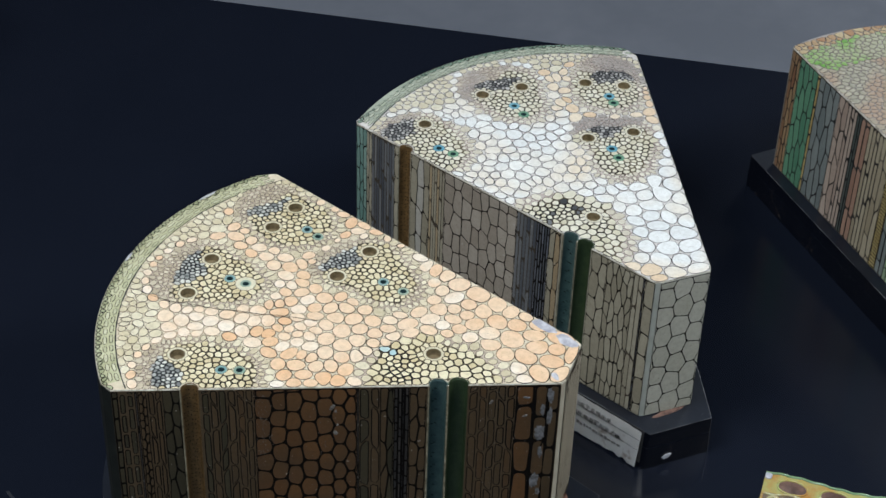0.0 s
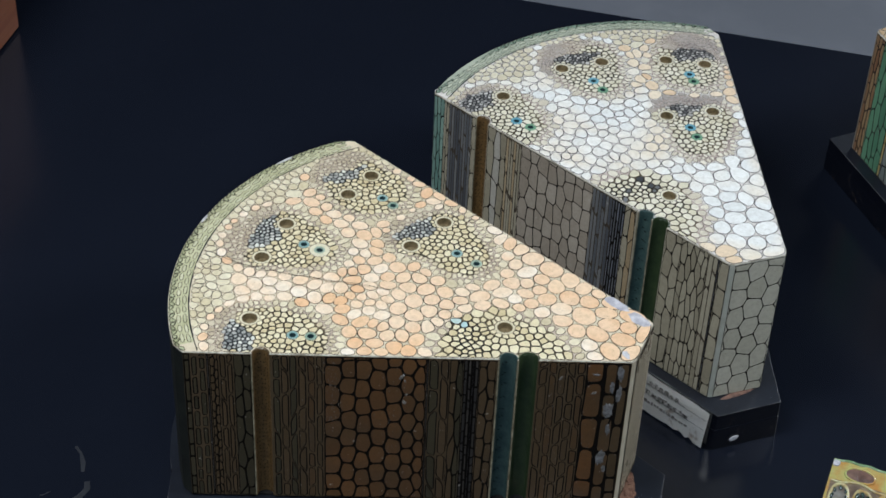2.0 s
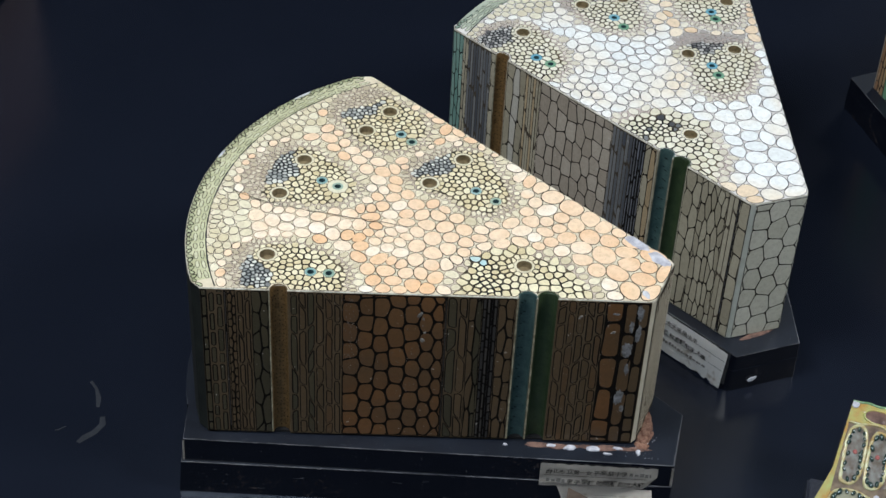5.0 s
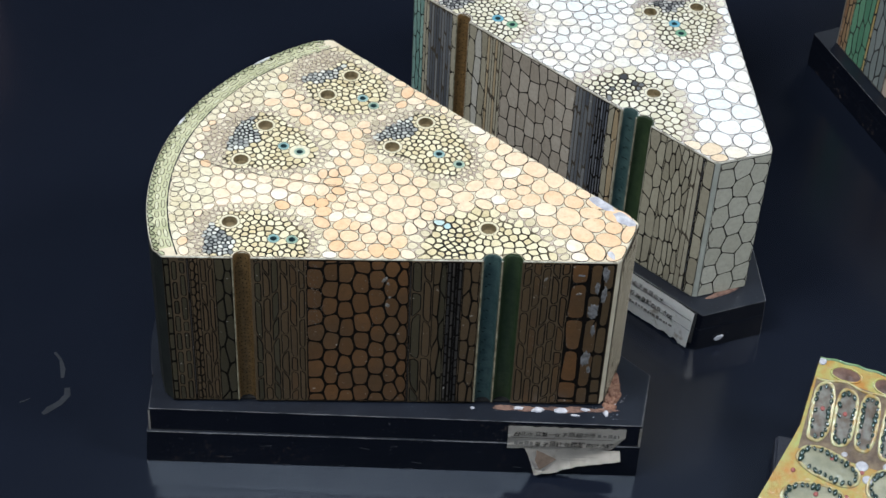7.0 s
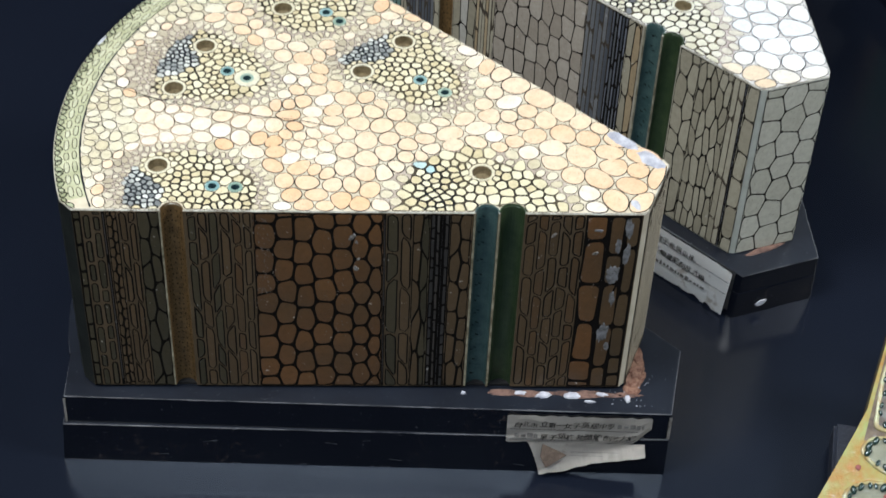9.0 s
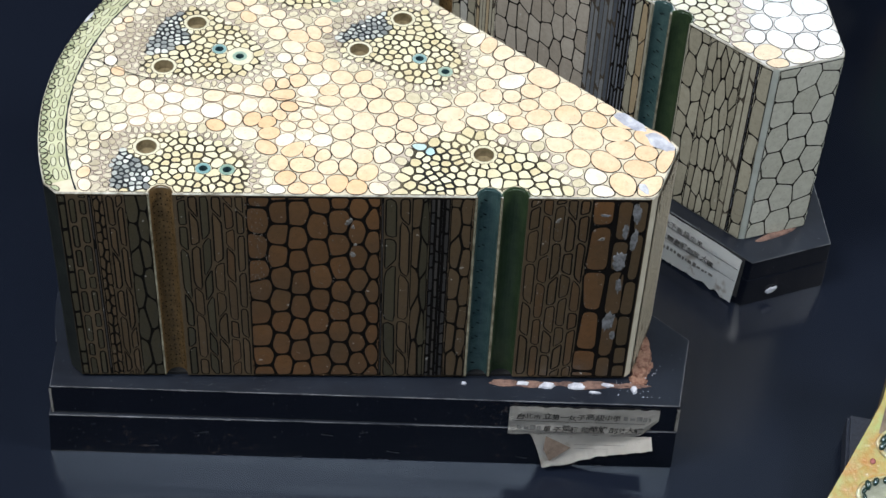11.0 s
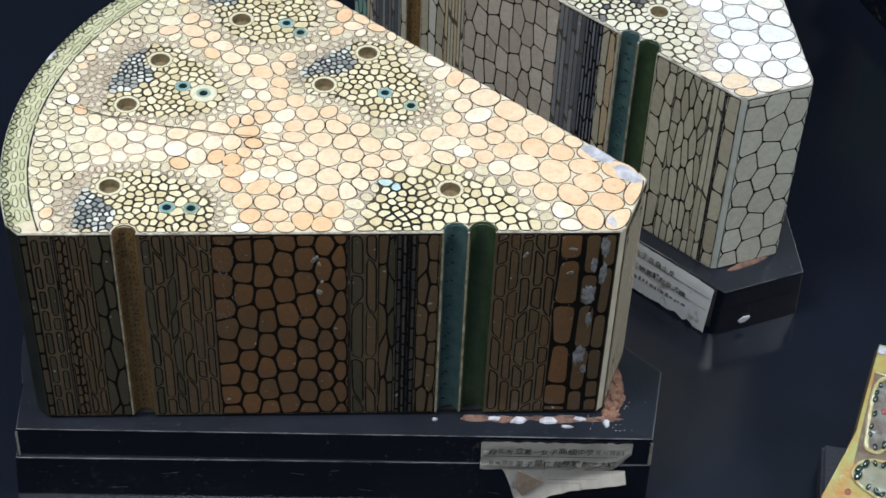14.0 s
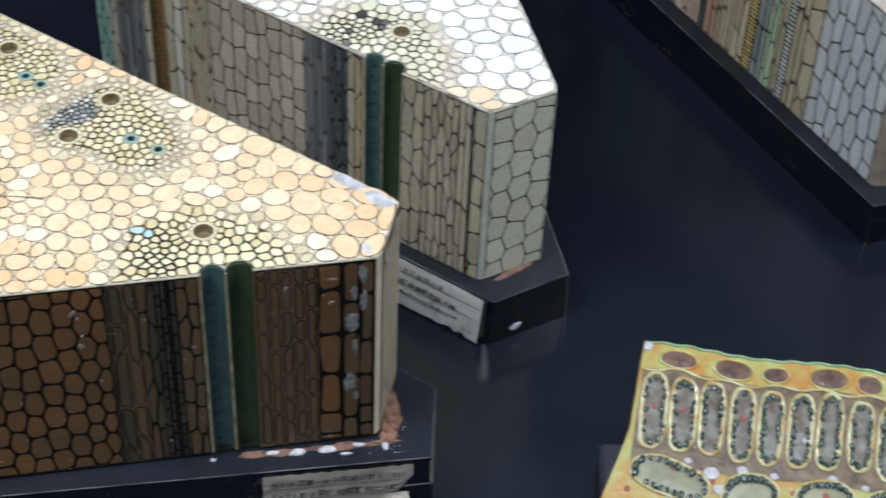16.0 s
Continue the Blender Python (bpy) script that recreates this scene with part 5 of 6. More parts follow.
under(mesh_object("speck", v, f, [SCRAPED]), model_a, "fine pale specks and scratches")["kind"] = "stuff"
# wear of the black boards: rubbed corners, scratches and smudges
for corner, away, z0, z1 in ((BASE_A[0], (0.0011, -0.0001), 0.0315, 0.0515), (BASE_A[1], (-0.0016, 0.0), 0.0320, 0.0505)):
    v, f = [], []
    for k in range(9):
        z = z0 + (z1 - z0) * k / 8
        lean = (0.0038 if away[0] > 0 else 0.0035) * (1 - z / ZA0) + 0.0003
        w = 1 + 0.5 * noise.noise((k * 0.8, corner[0] * 40, 3))
        v += [(corner[0] - 0.0003 * (1 if away[0] > 0 else -1), corner[1] - lean, z), (corner[0] + away[0] * w, corner[1] - lean - 0.0001, z)]
        if k:
            f.append((2 * k - 2, 2 * k - 1, 2 * k + 1, 2 * k))
    under(mesh_object("rubbed_corner", v, f, [SCRAPED]), model_a, "corner of the board rubbed to pale wood")
for _ in range(26):
    x = rng.uniform(-0.012, 0.352)
    edge = BASE_A[0][1] + (BASE_A[1][1] - BASE_A[0][1]) * (x - BASE_A[0][0]) / (BASE_A[1][0] - BASE_A[0][0])
    y = rng.uniform(edge + 0.0008, -0.0012) if x < 0.322 else rng.uniform(edge + 0.001, 0.03)
    a, ln = rng.uniform(-1.4, 1.4), rng.uniform(0.002, 0.010)
    pts = [(x + ln * q / 5 * math.cos(a) * 0.6, min(max(y + ln * q / 5 * math.sin(a) * 0.35, edge + 0.0006), y + 0.004) + 0.0003 * noise.noise((q, x * 99, 2))) for q in range(6)]
    v, f = strand(pts, rng.uniform(0.00008, 0.00022), 0.0, foot_a)
    under(mesh_object("scratch", v, f, [SCUFF]), model_a)
for _ in range(18):
    u, z = rng.uniform(0.01, 0.35), rng.choice((rng.uniform(0.004, 0.029), 0.0305, 0.0012))
    a, ln = rng.uniform(-0.5, 0.5), rng.uniform(0.002, 0.009)
    v, f = strand([(u + ln * q / 5 * math.cos(a), max(0.0008, z + ln * q / 5 * math.sin(a) * 0.5)) for q in range(6)], rng.uniform(0.00010, 0.00028), 0.0002, lambda x, y, h: at_a(x, y, h))
    under(mesh_object("scratch", v, f, [SCUFF]), model_a)

# the model behind, chalk white, the same casting turned
use_outline(0.3172, (0.2050, 0.0650), 0.2145, (0.3382, 0.0427), (0.1118, 0.2530), BUNDLES_B)
ZB0, ZB1 = 0.0381, 0.1809
BASE_B = base_outline((-0.0160, -0.0080), (0.3350, -0.0112), (0.3612, 0.0392), (0.128, 0.268))
tip_b = lambda ln: [
    (0.0, (0.30 * ln, 0.41 * ln, 0.29 * ln), 0.0205, "packed", 0.34, 0.0, 0.05, 0.00045, LINE, [FACE_B["cream"]], "tip_tissue"),
]
model_b = stem_model(pose(0.1789, 0.3496, 0, 0, 0, -43.58), "chalk white plaster stem sector on a black wooden base", ZB0, ZB1, PAL_B, SIDE_B, END_B, BARK_B, GAP_B, painted(STRIPS_B, FACE_B), tip_b, BASE_B, 0.0220, 23, [(-0.0020, -0.0040), (-0.0012, -0.0036), (0.0007, 0.0)] + [(0, 0)] * (len(BASE_B) - 3))
upright_b = side_plane(BASE_B[0], BASE_B[1])
at_b = lambda u, z, off: upright_b(u, z, off + 0.0038 * (1 - z / ZB0))
label_b = torn_sheet("paper_label", 0.2560, 0.3440, 0.0006, 0.0376, rng, lambda u, v: 0.0006 + 0.0015 * (1 - v) ** 1.4 + 0.0012 * max(0, u - 0.85) * 6, at_b, model_b, "pale paper label with handwriting", (0.0016, 0.0003), 0.0, CLEAN_PAPER)
handwriting("市立第一女子高級中學", 0.0052, label_b, at_b, 0.2600, 0.0300, 0.0028, INK_MID, pen, 1.05)
handwriting("單子葉植物莖解剖放大模", 0.0056, label_b, at_b, 0.2640, 0.0205, 0.0034, INK, pen, 1.03)
bars(label_b, lambda u, z, off: at_b(u, z, off + 0.0019), [(0.2640, 0.3260, 0.0115, 0.0030)], INK_FADED)
rule_line(label_b, lambda u, z, off: at_b(u, z, off + 0.0014), 0.2570, 0.3440, 0.0285)
rule_line(label_b, lambda u, z, off: at_b(u, z, off + 0.0018), 0.2570, 0.3440, 0.0190, 0.0003)
foot_b = lambda x, y, h: (x, y, ZB0 + 0.0002 + h)
v, f = blob(rng, 0.3300, 0.0210, 0.0028, 0.0180, 0.0006, foot_b, -0.37, 18)
under(mesh_object("putty", v, f, [GROUT]), model_b, "reddish putty at the foot of the tip")
chip_at = side_plane((BASE_B[1][0] - 0.0023, BASE_B[1][1] - 0.0077), BASE_B[2])
v, f = blob(rng, 0.0250, 0.0095, 0.0042, 0.0028, 0.0006, chip_at, 0.2, 16, 0.6)
under(mesh_object("plaster_chip", v, f, [BARE]), model_b)

# ---- the dicotyledon stem model at the side ----
ZC0, ZC1 = 0.0360, 0.1690
use_outline(0.3185, (0.1940, 0.0530), 0.2011, (0.3366, 0.0422), (0.1104, 0.2350), [])
model_c = tagged(empty("stem_model", pose(0.5849, 0.4826, 0, 0, 0, -69.55)), "green and brown plaster stem sector on a black wooden base", "anatomical model", "stem models on the table")
BASE_C = [(-0.0185, -0.0130), (0.3345, -0.0125), (0.3470, 0.0360), (0.128, 0.270)] + arc_points(ARC_R + 0.012, 20)[1:-2] + [(-0.020, 0.03)]
base_block(BASE_C, ZC0, 0.0215, model_c)
SIDE_C, TOP_C = plaster("drab_brown_side", (0.16, 0.13, 0.105), (0.26, 0.215, 0.17)), plaster("greige_gap", (0.30, 0.27, 0.25), (0.42, 0.38, 0.36))
body_mesh("plaster_body", ZC0 + 0.0001, ZC1, [TOP_C, SIDE_C, SIDE_C, SIDE_C, plaster("rusty_bark", (0.22, 0.13, 0.07), (0.32, 0.24, 0.14)), WORN, SIDE_C, SIDE_C, SIDE_C], [], [], model_c, grooves=[])
C = dict(
    rust=P("rust_skin_side", (0.20, 0.10, 0.055), (0.32, 0.22, 0.12)), green=P("leaf_green_side", (0.075, 0.20, 0.125), (0.125, 0.285, 0.18)),
    slate=P("blue_grey_side", (0.14, 0.165, 0.165), (0.21, 0.235, 0.23)), flesh=P("rosy_beige_side", (0.33, 0.25, 0.205), (0.44, 0.355, 0.295)),
    soot=P("black_green_side", (0.04, 0.055, 0.05), (0.09, 0.1, 0.09)), brick=P("brick_red_side", (0.26, 0.15, 0.11), (0.36, 0.22, 0.16)),
    straw=P("straw_side", (0.28, 0.235, 0.16), (0.39, 0.34, 0.245)), ochre=P("ochre_side", (0.36, 0.26, 0.10), (0.46, 0.37, 0.17)),
    mint=P("mint_side", (0.24, 0.33, 0.21), (0.33, 0.42, 0.28)), ash=P("pale_ash_side", (0.36, 0.385, 0.40), (0.45, 0.475, 0.49)),
)
strips_c = [(a, EVEN(b - a, max(1, round((b - a) / du))), dv, "column" if n == "fibre_tissue" else "packed", 0.5 if n != "bead_tissue" else 0.15, 0.0002, 0.08, 0.0006, LINE_CHALK if n != "bead_tissue" else LINE, [C[k]], n) for a, b, du, dv, k, n in (
    (0.004, 0.018, 0.0048, 0.022, "rust", "skin_tissue"), (0.018, 0.047, 0.0065, 0.030, "green", "long_tissue"), (0.047, 0.051, 0.004, 0.03, "ochre", "fibre_tissue"),
    (0.051, 0.083, 0.0085, 0.034, "slate", "long_tissue"), (0.083, 0.098, 0.0075, 0.034, "flesh", "long_tissue"), (0.098, 0.112, 0.0045, 0.06, "flesh", "fibre_tissue"),
    (0.112, 0.119, 0.0035, 0.03, "soot", "fibre_tissue"), (0.119, 0.132, 0.006, 0.05, "brick", "fibre_tissue"), (0.132, 0.152, 0.005, 0.055, "straw", "fibre_tissue"),
    (0.152, 0.166, 0.007, 0.045, "straw", "long_tissue"), (0.166, 0.176, 0.010, 0.0034, "ochre", "bead_tissue"), (0.176, 0.188, 0.006, 0.05, "slate", "fibre_tissue"),
    (0.188, 0.198, 0.005, 0.03, "mint", "long_tissue"), (0.198, 0.206, 0.004, 0.05, "straw", "fibre_tissue"), (0.206, 0.214, 0.008, 0.0036, "ash", "bead_tissue"),
    (0.214, 0.226, 0.006, 0.05, "straw", "fibre_tissue"), (0.226, 0.240, 0.014, 0.026, "straw", "brick_tissue"), (0.240, 0.312, 0.0105, 0.026, "ash", "pith_tissue"))]
strips_on((0, 0), (1, 0), ZC0 + 0.0005, ZC1, strips_c, model_c, 41, SIDE_C)
rng = random.Random(19)
seeds = []
for _ in range(14000):
    x, y = rng.uniform(0, 0.20), rng.uniform(0.004, 0.20)
    dr = ARC_R - math.hypot(x - ARC_C[0], y - ARC_C[1])
    if dr > 0.002 and (x - FAR[0]) * (END[1] - FAR[1]) - (y - FAR[1]) * (END[0] - FAR[0]) > 0.0006:
        if all((x - a) ** 2 + (y - b) ** 2 < 1 and (x - a) ** 2 + (y - b) ** 2 > 0.0048 ** 2 for a, b in seeds):
            seeds.append((x, y))
tops = {"rust": Sheet(lambda x, y, h: (x, y, ZC1 + h)), "green": Sheet(lambda x, y, h: (x, y, ZC1 + h)), "pale": Sheet(lambda x, y, h: (x, y, ZC1 + h))}
for poly, (x, y) in zip(voronoi(seeds, sector(0.0008, convex=True)[0], 0.0003), seeds):
    dr = ARC_R - math.hypot(x - ARC_C[0], y - ARC_C[1]) + 0.006 * noise.noise((x * 25, y * 25, 9))
    if poly:
        tops["rust" if dr < 0.014 else "green" if dr < 0.052 and noise.noise((x * 14, y * 14, 4)) > -0.25 else "pale"].cell(poly, 0.0004, 0.0003, 0, 1, 0.15, 12)
tops["rust"].build("skin_tissue", [LINE, P("tan_skin_top", (0.40, 0.22, 0.12), (0.52, 0.42, 0.26))], model_c)
tops["green"].build("green_tissue", [LINE_THIN, P("fresh_green_top", (0.16, 0.38, 0.08), (0.3, 0.48, 0.16), (0.42, 0.42, 0.30))], model_c)
tops["pale"].build("pale_tissue", [LINE_THIN, P("greige_top", (0.34, 0.33, 0.26), (0.46, 0.43, 0.34), (0.42, 0.31, 0.23))], model_c)

# ---- the leaf model ----
leaf = tagged(empty("leaf_model", pose(0.488, 0.0235, 0, 0, 0, -12.03)), "glossy painted leaf cross-section slab propped on a dark base", "anatomical model")
LEAN = radians(28)


def on_leaf(x, w, off=0.0):
    """A place on the slab's face: x along its upper edge, w below that edge, off the distance above the face."""
    h = 0.0030 - 0.085 * x + 0.0013 * math.sin(x * 62 + 0.6) - w
    s = x - (0.055 + 0.4 * x) * w - 0.0012
    s -= 0.22 * max(0.0, w - 0.055) * max(0.0, 1 - x / 0.1)
    return (s, h * math.cos(LEAN) - off * math.sin(LEAN), 0.0785 + h * math.sin(LEAN) + off * math.cos(LEAN))


def gloss(name, a, b, scale=60.0, rough=0.26, coat=1.0):
    n = Nodes(name, rough, 0.5, coat)
    n.p.inputs["Coat Roughness"].default_value = 0.09
    return n.done(n.mix(n.ramp(n.noise(scale, 4), [(0.35, (0, 0, 0)), (0.65, (1, 1, 1))]), a, b), n.noise(210, 4), 0.42, 0.0012)


YELLOW = gloss("varnished_yellow", (0.42, 0.19, 0.045), (0.36, 0.38, 0.13), 75)
WALLS = gloss("varnished_cream", (0.34, 0.22, 0.075), (0.44, 0.44, 0.25), 130)
HOLLOW = gloss("varnished_grey_brown", (0.10, 0.072, 0.052), (0.20, 0.20, 0.18), 150, 0.3, 0.8)
BROWN = gloss("varnished_red_brown", (0.060, 0.028, 0.020), (0.17, 0.095, 0.07), 130, 0.3, 0.8)
SPONGE = gloss("varnished_grey_green", (0.18, 0.18, 0.12), (0.30, 0.29, 0.20), 60, 0.4, 0.3)
TAUPE = gloss("varnished_taupe", (0.085, 0.058, 0.044), (0.21, 0.155, 0.10), 110)
CUTICLE = gloss("varnished_green", (0.12, 0.22, 0.10), (0.26, 0.36, 0.22))
BEAD = gloss("varnished_bottle_green", (0.008, 0.024, 0.02), (0.02, 0.045, 0.038))
RED = gloss("varnished_red", (0.24, 0.055, 0.05), (0.32, 0.10, 0.085), 60, 0.65, 0.0)

LEAF_W, LEAF_H, LEAF_T = 0.20, 0.135, 0.016

bm = bmesh.new()
cols, rows = 48, 10
layer = {}
for d, off in ((0, 0.0), (1, -LEAF_T)):
    for i in range(cols + 1):
        for j in range(rows + 1):
            layer[d, i, j] = bm.verts.new(on_leaf(LEAF_W * i / cols - (0.10 * LEAF_H * j / rows if i == 0 else 0), LEAF_H * j / rows, off))
for i in range(cols):
    for j in range(rows):
        bm.faces.new((layer[0, i, j], layer[0, i, j + 1], layer[0, i + 1, j + 1], layer[0, i + 1, j]))
        bm.faces.new((layer[1, i, j], layer[1, i + 1, j], layer[1, i + 1, j + 1], layer[1, i, j + 1]))
    bm.faces.new((layer[0, i, 0], layer[0, i + 1, 0], layer[1, i + 1, 0], layer[1, i, 0]))
    bm.faces.new((layer[0, i, rows], layer[1, i, rows], layer[1, i + 1, rows], layer[0, i + 1, rows]))
for i in (0, cols):
    for j in range(rows):
        q = (layer[0, i, j], layer[1, i, j], layer[1, i, j + 1], layer[0, i, j + 1])
        bm.faces.new(q if i == 0 else q[::-1])
part("slab", bm, YELLOW, leaf, "varnished yellow plaster slab")


def tube(path, r, off, flat=0.8, closed=True):
    """A rounded bead along a path of (x, w) on the face."""
    v, f, n, m = [], [], len(path), 8
    for k in range(n):
        (ax, aw), (bx, bw) = (path[k - 1], path[(k + 1) % n]) if closed else (path[max(k - 1, 0)], path[min(k + 1, n - 1)])
        ln = math.hypot(bx - ax, bw - aw) or 1
        nx, nw = -(bw - aw) / ln, (bx - ax) / ln
        for q in range(m):
            a = 2 * math.pi * q / m
            v.append(on_leaf(path[k][0] + nx * r * math.cos(a), path[k][1] + nw * r * math.cos(a), off + r * flat * math.sin(a)))
    for k in range(n if closed else n - 1):
        for q in range(m):
            f.append((k * m + q, k * m + (q + 1) % m, ((k + 1) % n) * m + (q + 1) % m, ((k + 1) % n) * m + q))
    return v, f


def capsule(cx, cw, wide, tall, n=40, power=3.0, turn=0.0):
    out = []
    for k in range(n):
        a = 2 * math.pi * k / n
        c, s = math.cos(a), math.sin(a)
        x = wide / 2 * math.copysign(abs(c) ** (2 / power), c) * (1 + 0.03 * noise.noise((cx * 90, 2 * a, 1)))
        y = tall / 2 * math.copysign(abs(s) ** (2 / power), s) * (1 + 0.04 * noise.noise((cx * 90, 2 * a, 2)))
        out.append((cx + x * math.cos(turn) - y * math.sin(turn), cw + x * math.sin(turn) + y * math.cos(turn)))
    return out


def middle(path):
    return sum(p[0] for p in path) / len(path), sum(p[1] for p in path) / len(path)


def dish(path, mat, name, parent, bulge=0.0012):
    """The glazed inside of a cell, bulging a little in waves."""
    n = len(path)
    cx, cw = middle(path)
    v = []
    for s in (1.0, 0.8, 0.55, 0.3):
        v += [on_leaf(cx + (x - cx) * s, cw + (w - cw) * s, 0.0004 + bulge * (noise.noise((x * 120, w * 90, s * 3)) * 0.5 + 0.5) * (1 - s)) for x, w in path]
    f = [(r * n + k, r * n + (k + 1) % n, r * n + n + (k + 1) % n, r * n + n + k) for r in (0, 1, 2) for k in range(n)]
    f.append(tuple(range(3 * n, 4 * n)))
    return under(mesh_object(name, v, f, [mat], smooth=True), parent)


def ball(rx, ry, rz):
    bm = bmesh.new()
    bmesh.ops.create_icosphere(bm, subdivisions=2, radius=1, matrix=Matrix.Diagonal((rx, ry, rz, 1)))
    return bm


rng = random.Random(33)
BEADS = {}
for bead, size, mat in (("chloroplast", (0.0013, 0.0021, 0.0011), BEAD), ("nucleus", (0.0023, 0.0024, 0.0007), RED)):
    me = bpy.data.meshes.new(bead)
    bm = ball(*size)
    bm.to_mesh(me)
    bm.free()
    me.materials.append(mat)
    me.polygons.foreach_set("use_smooth", [True] * len(me.polygons))
    BEADS[bead] = me


def bead(name, x, w, off, size, parent, turn=0.0):
    ob = new(name, BEADS[name])
    ob.parent = parent
    ob.matrix_local = Matrix.Translation(on_leaf(x, w, off)) @ Matrix.Rotation(LEAN, 4, "X") @ Matrix.Rotation(turn, 4, "Z") @ Matrix.Diagonal((size, size, size, 1))
    return ob


def leaf_cell(name, path, rim, fill, count, nucleus, size, label=""):
    v, f = tube(path, rim, 0.0004)
    cell = under(mesh_object(name, v, f, [WALLS], smooth=True), leaf, label)
    dish(path, fill, "lumen", cell)
    cx, cw = middle(path)
    loop = np.array(path + path[:1])
    s = np.r_[0, np.cumsum(np.hypot(*np.diff(loop, axis=0).T))]
    for t in np.linspace(0, s[-1], count, endpoint=False):
        t += rng.uniform(-0.12, 0.12) * s[-1] / count
        x, w = np.interp(t, s, loop[:, 0], period=s[-1]), np.interp(t, s, loop[:, 1], period=s[-1])
        d = math.hypot(x - cx, w - cw)
        k = 1 - (rim + 0.0011 * size) / d
        if w < LEAF_H - 0.002 and rng.random() > 0.08:
            bead("chloroplast", cx + (x - cx) * k, cw + (w - cw) * k, 0.0015, size * rng.uniform(0.7, 1.25), cell, rng.uniform(-0.6, 0.6))
    if nucleus:
        bead("nucleus", cx + rng.uniform(-0.001, 0.001), cw - rng.uniform(0.002, 0.008), 0.0012, rng.uniform(0.75, 0.95), cell)


# upper skin, wavy wall, palisade row, spongy cells
for x, wide, tall in ((0.0212, 0.0205, 0.0098), (0.0540, 0.0212, 0.0112), (0.0795, 0.0150, 0.0088), (0.1115, 0.0212, 0.0120), (0.1360, 0.0145, 0.0105), (0.1640, 0.0200, 0.0115), (0.1880, 0.0150, 0.0100)):
    skin = capsule(x, 0.0095, wide * 1.1, tall * 1.08, 28, 2.2)
    v, f = tube(skin, 0.0008, 0.0003)
    cell = under(mesh_object("skin_cell", v, f, [YELLOW], smooth=True), leaf, "oval skin cell with brown hollow")
    dish(skin, BROWN, "lumen", cell, 0.0006)
wavy = [(LEAF_W * k / 70, 0.0172 + 0.0011 * math.sin(k * 0.62) - 0.0006 * math.sin(k * 0.27)) for k in range(71)]
v, f = tube(wavy, 0.0010, 0.0005, closed=False)
under(mesh_object("cell_wall", v, f, [WALLS], smooth=True), leaf)
v = [on_leaf(LEAF_W * i / 40, w, 0.0003) for i in range(41) for w in (0.0165, 0.0730)]
under(mesh_object("backing", v, [(2 * i, 2 * i + 1, 2 * i + 3, 2 * i + 2) for i in range(40)], [TAUPE]), leaf)
for k in range(11):
    cx = 0.0082 + 0.0178 * k + rng.uniform(-0.0006, 0.0006)
    leaf_cell("palisade_cell", capsule(cx, 0.0418 + rng.uniform(-0.0008, 0.0008), 0.0150 if k < 2 else 0.0138, 0.0440 + rng.uniform(-0.003, 0.002)), 0.0015, HOLLOW, 20, k in (0, 1, 3, 8), 1.12, "tall cell with green beads")
for cx, cw, wide, tall, nuc, turn in ((0.0250, 0.0805, 0.0480, 0.0200, True, 0.22), (0.0715, 0.0840, 0.0330, 0.0270, False, 0.0), (0.1150, 0.0830, 0.0370, 0.0240, True, -0.1), (0.1600, 0.0830, 0.0420, 0.0240, False, 0.1), (0.0230, 0.1060, 0.0420, 0.0200, True, -0.1), (0.0700, 0.1180, 0.0380, 0.0200, False, 0.1), (0.1200, 0.1150, 0.0400, 0.0200, False, 0.0)):
    leaf_cell("spongy_cell", capsule(cx, cw, wide, tall, 44, 2.3, turn), 0.0012, SPONGE, 22, nuc, 1.25, "large oval cell with green beads")
for x, w in ((0.0030, 0.0900), (0.0490, 0.0780), (0.0960, 0.0800), (0.0440, 0.0990)):
    bead("nucleus", x, w, 0.0006, 0.75, leaf)
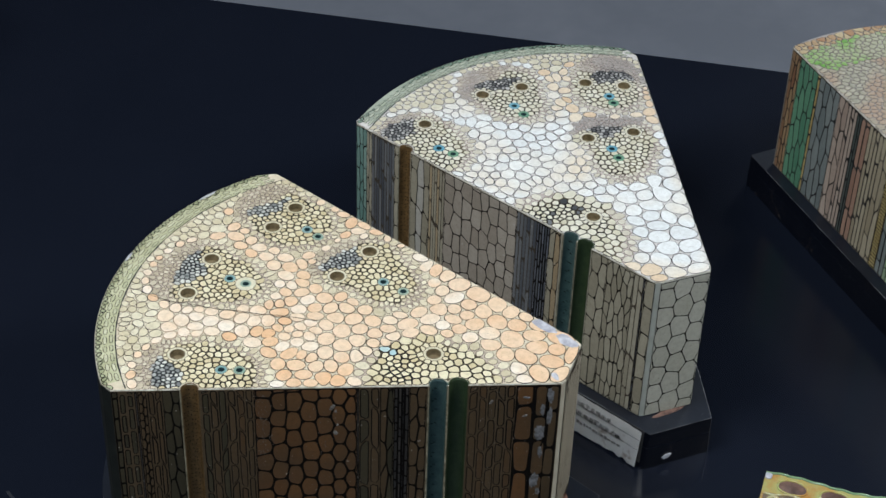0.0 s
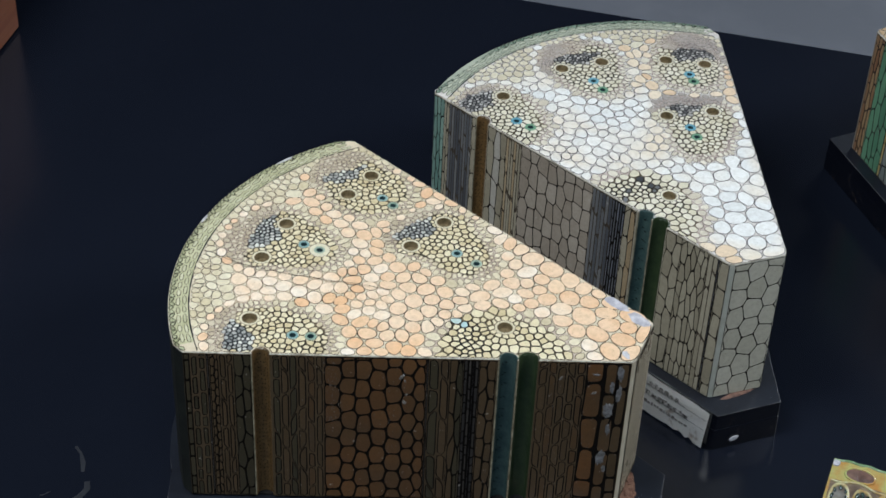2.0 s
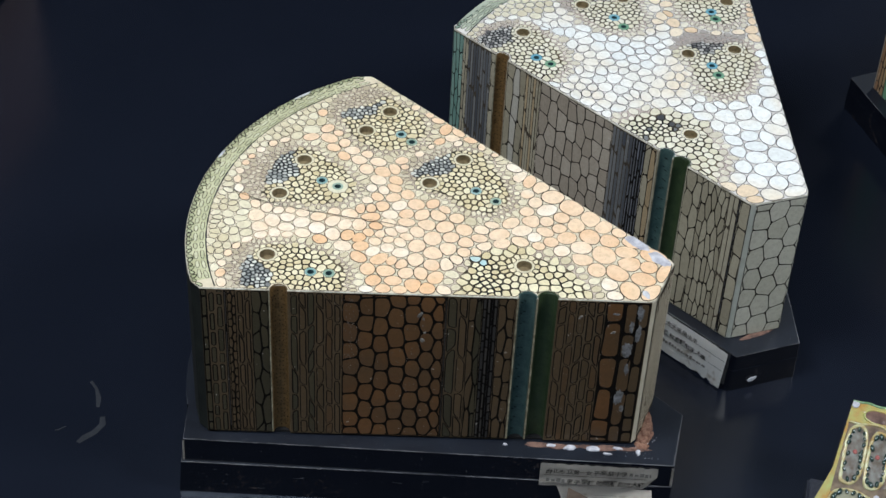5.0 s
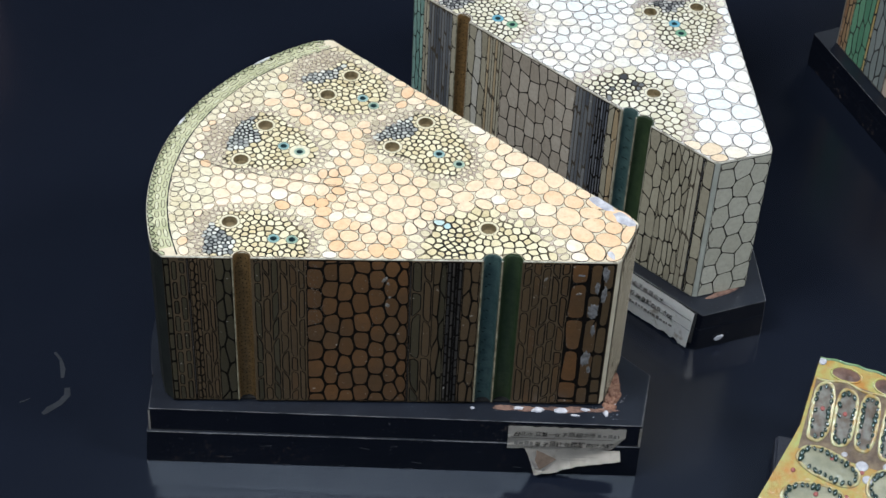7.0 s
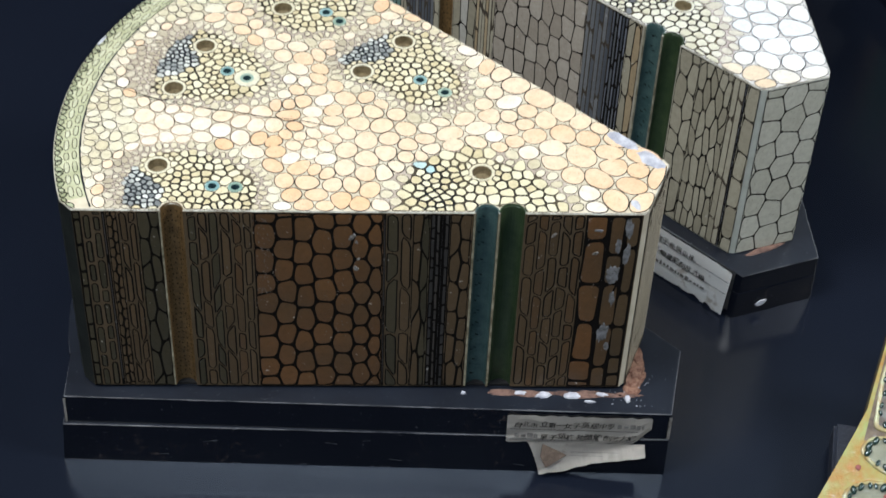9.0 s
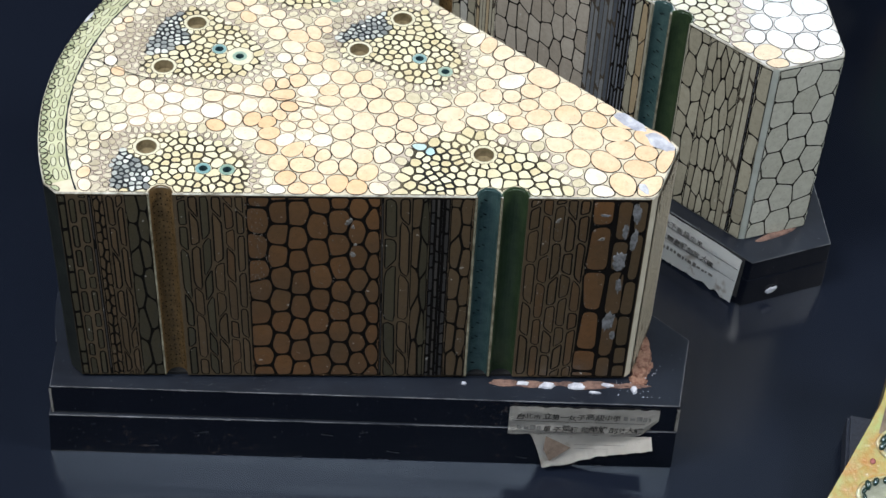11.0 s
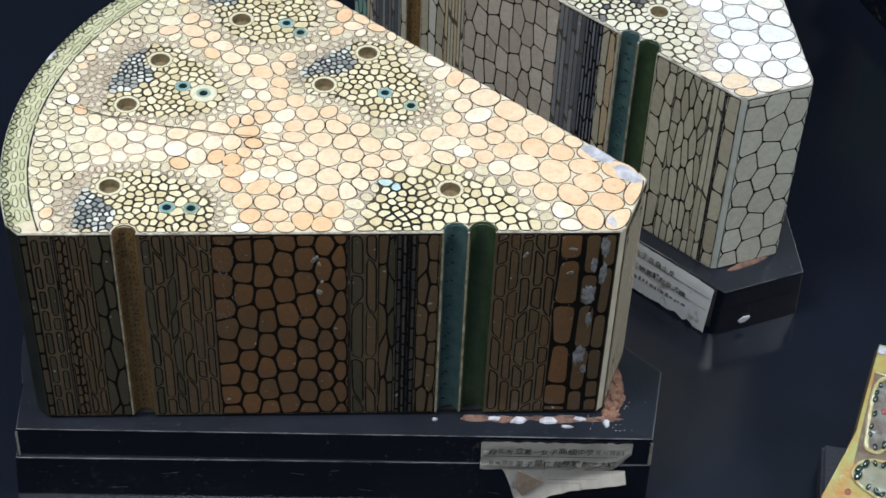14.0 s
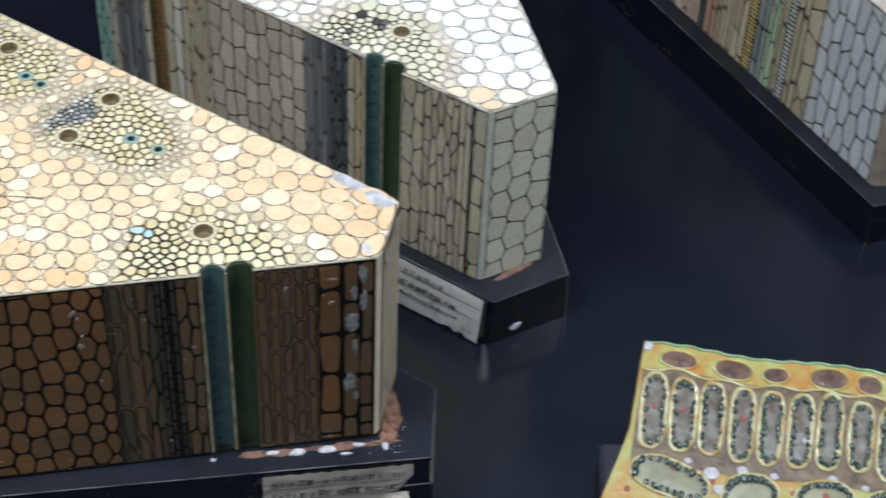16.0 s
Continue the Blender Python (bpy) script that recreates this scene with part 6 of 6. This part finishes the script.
# white flat beads stand for wet highlights in the gaps between cells
for x, w, size in ((0.0475, 0.0735, 2.1), (0.0540, 0.0820, 1.7), (0.0330, 0.0690, 1.0), (0.0650, 0.0690, 1.5), (0.0840, 0.0705, 1.1), (0.1010, 0.0480, 1.2), (0.1185, 0.0700, 1.4), (0.1385, 0.0715, 1.0)):
    ob = new("pale_bead", BEADS["nucleus"].copy())
    ob.data.materials[0] = BARE
    ob.parent = leaf
    ob.matrix_local = Matrix.Translation(on_leaf(x, w, 0.0006)) @ Matrix.Rotation(LEAN, 4, "X") @ Matrix.Diagonal((size, size * 0.8, 0.8, 1))
v, f = tube([(LEAF_W * k / 90, 0.0006 + 0.0004 * math.sin(k * 0.9)) for k in range(91)], 0.0011, -0.0003, closed=False)
under(mesh_object("cuticle", v, f, [CUTICLE], smooth=True), leaf, "green glossy upper skin")
v, f = blob(rng, 0.0022, 0.0036, 0.0030, 0.0026, 0.0006, lambda x, w, h: on_leaf(x, w, 0.0006 + h))
under(mesh_object("bare_patch", v, f, [BARE]), leaf, "chipped white corner")
part("base", box(-0.0235, LEAF_W, -0.115, -0.0265, 0.0, 0.020, 0.002), speckled("speckled_blue_black", (0.010, 0.012, 0.020), (0.030, 0.034, 0.050), 500, 0.45), leaf, "speckled blue-black base")
bm = bmesh.new()
low = [bm.verts.new((x, y, z)) for x in (0.01, LEAF_W - 0.02) for y, z in ((-0.100, 0.0198), (-0.030, 0.0198), (-0.030, 0.043), (-0.100, 0.0080))]
for q in ((0, 1, 2, 3), (7, 6, 5, 4), (0, 4, 5, 1), (1, 5, 6, 2), (2, 6, 7, 3), (3, 7, 4, 0)):
    bm.faces.new([low[k] for k in q])
part("prop", bm, WOOD, leaf)

# ---- a brown wooden block at the far corner of the table ----
block = tagged(empty("wooden_block", pose(-0.2495, 0.6984, 0, 0, 0, 75.3)), "reddish brown varnished wooden block standing on the black table", "block")
part("plank", box(-0.30, 0.0, 0.0, 0.12, 0.0025, 0.20, 0.0015), RED_WOOD, block)
part("foot", box(-0.296, -0.004, 0.004, 0.116, 0.0, 0.0027), WOOD, block)
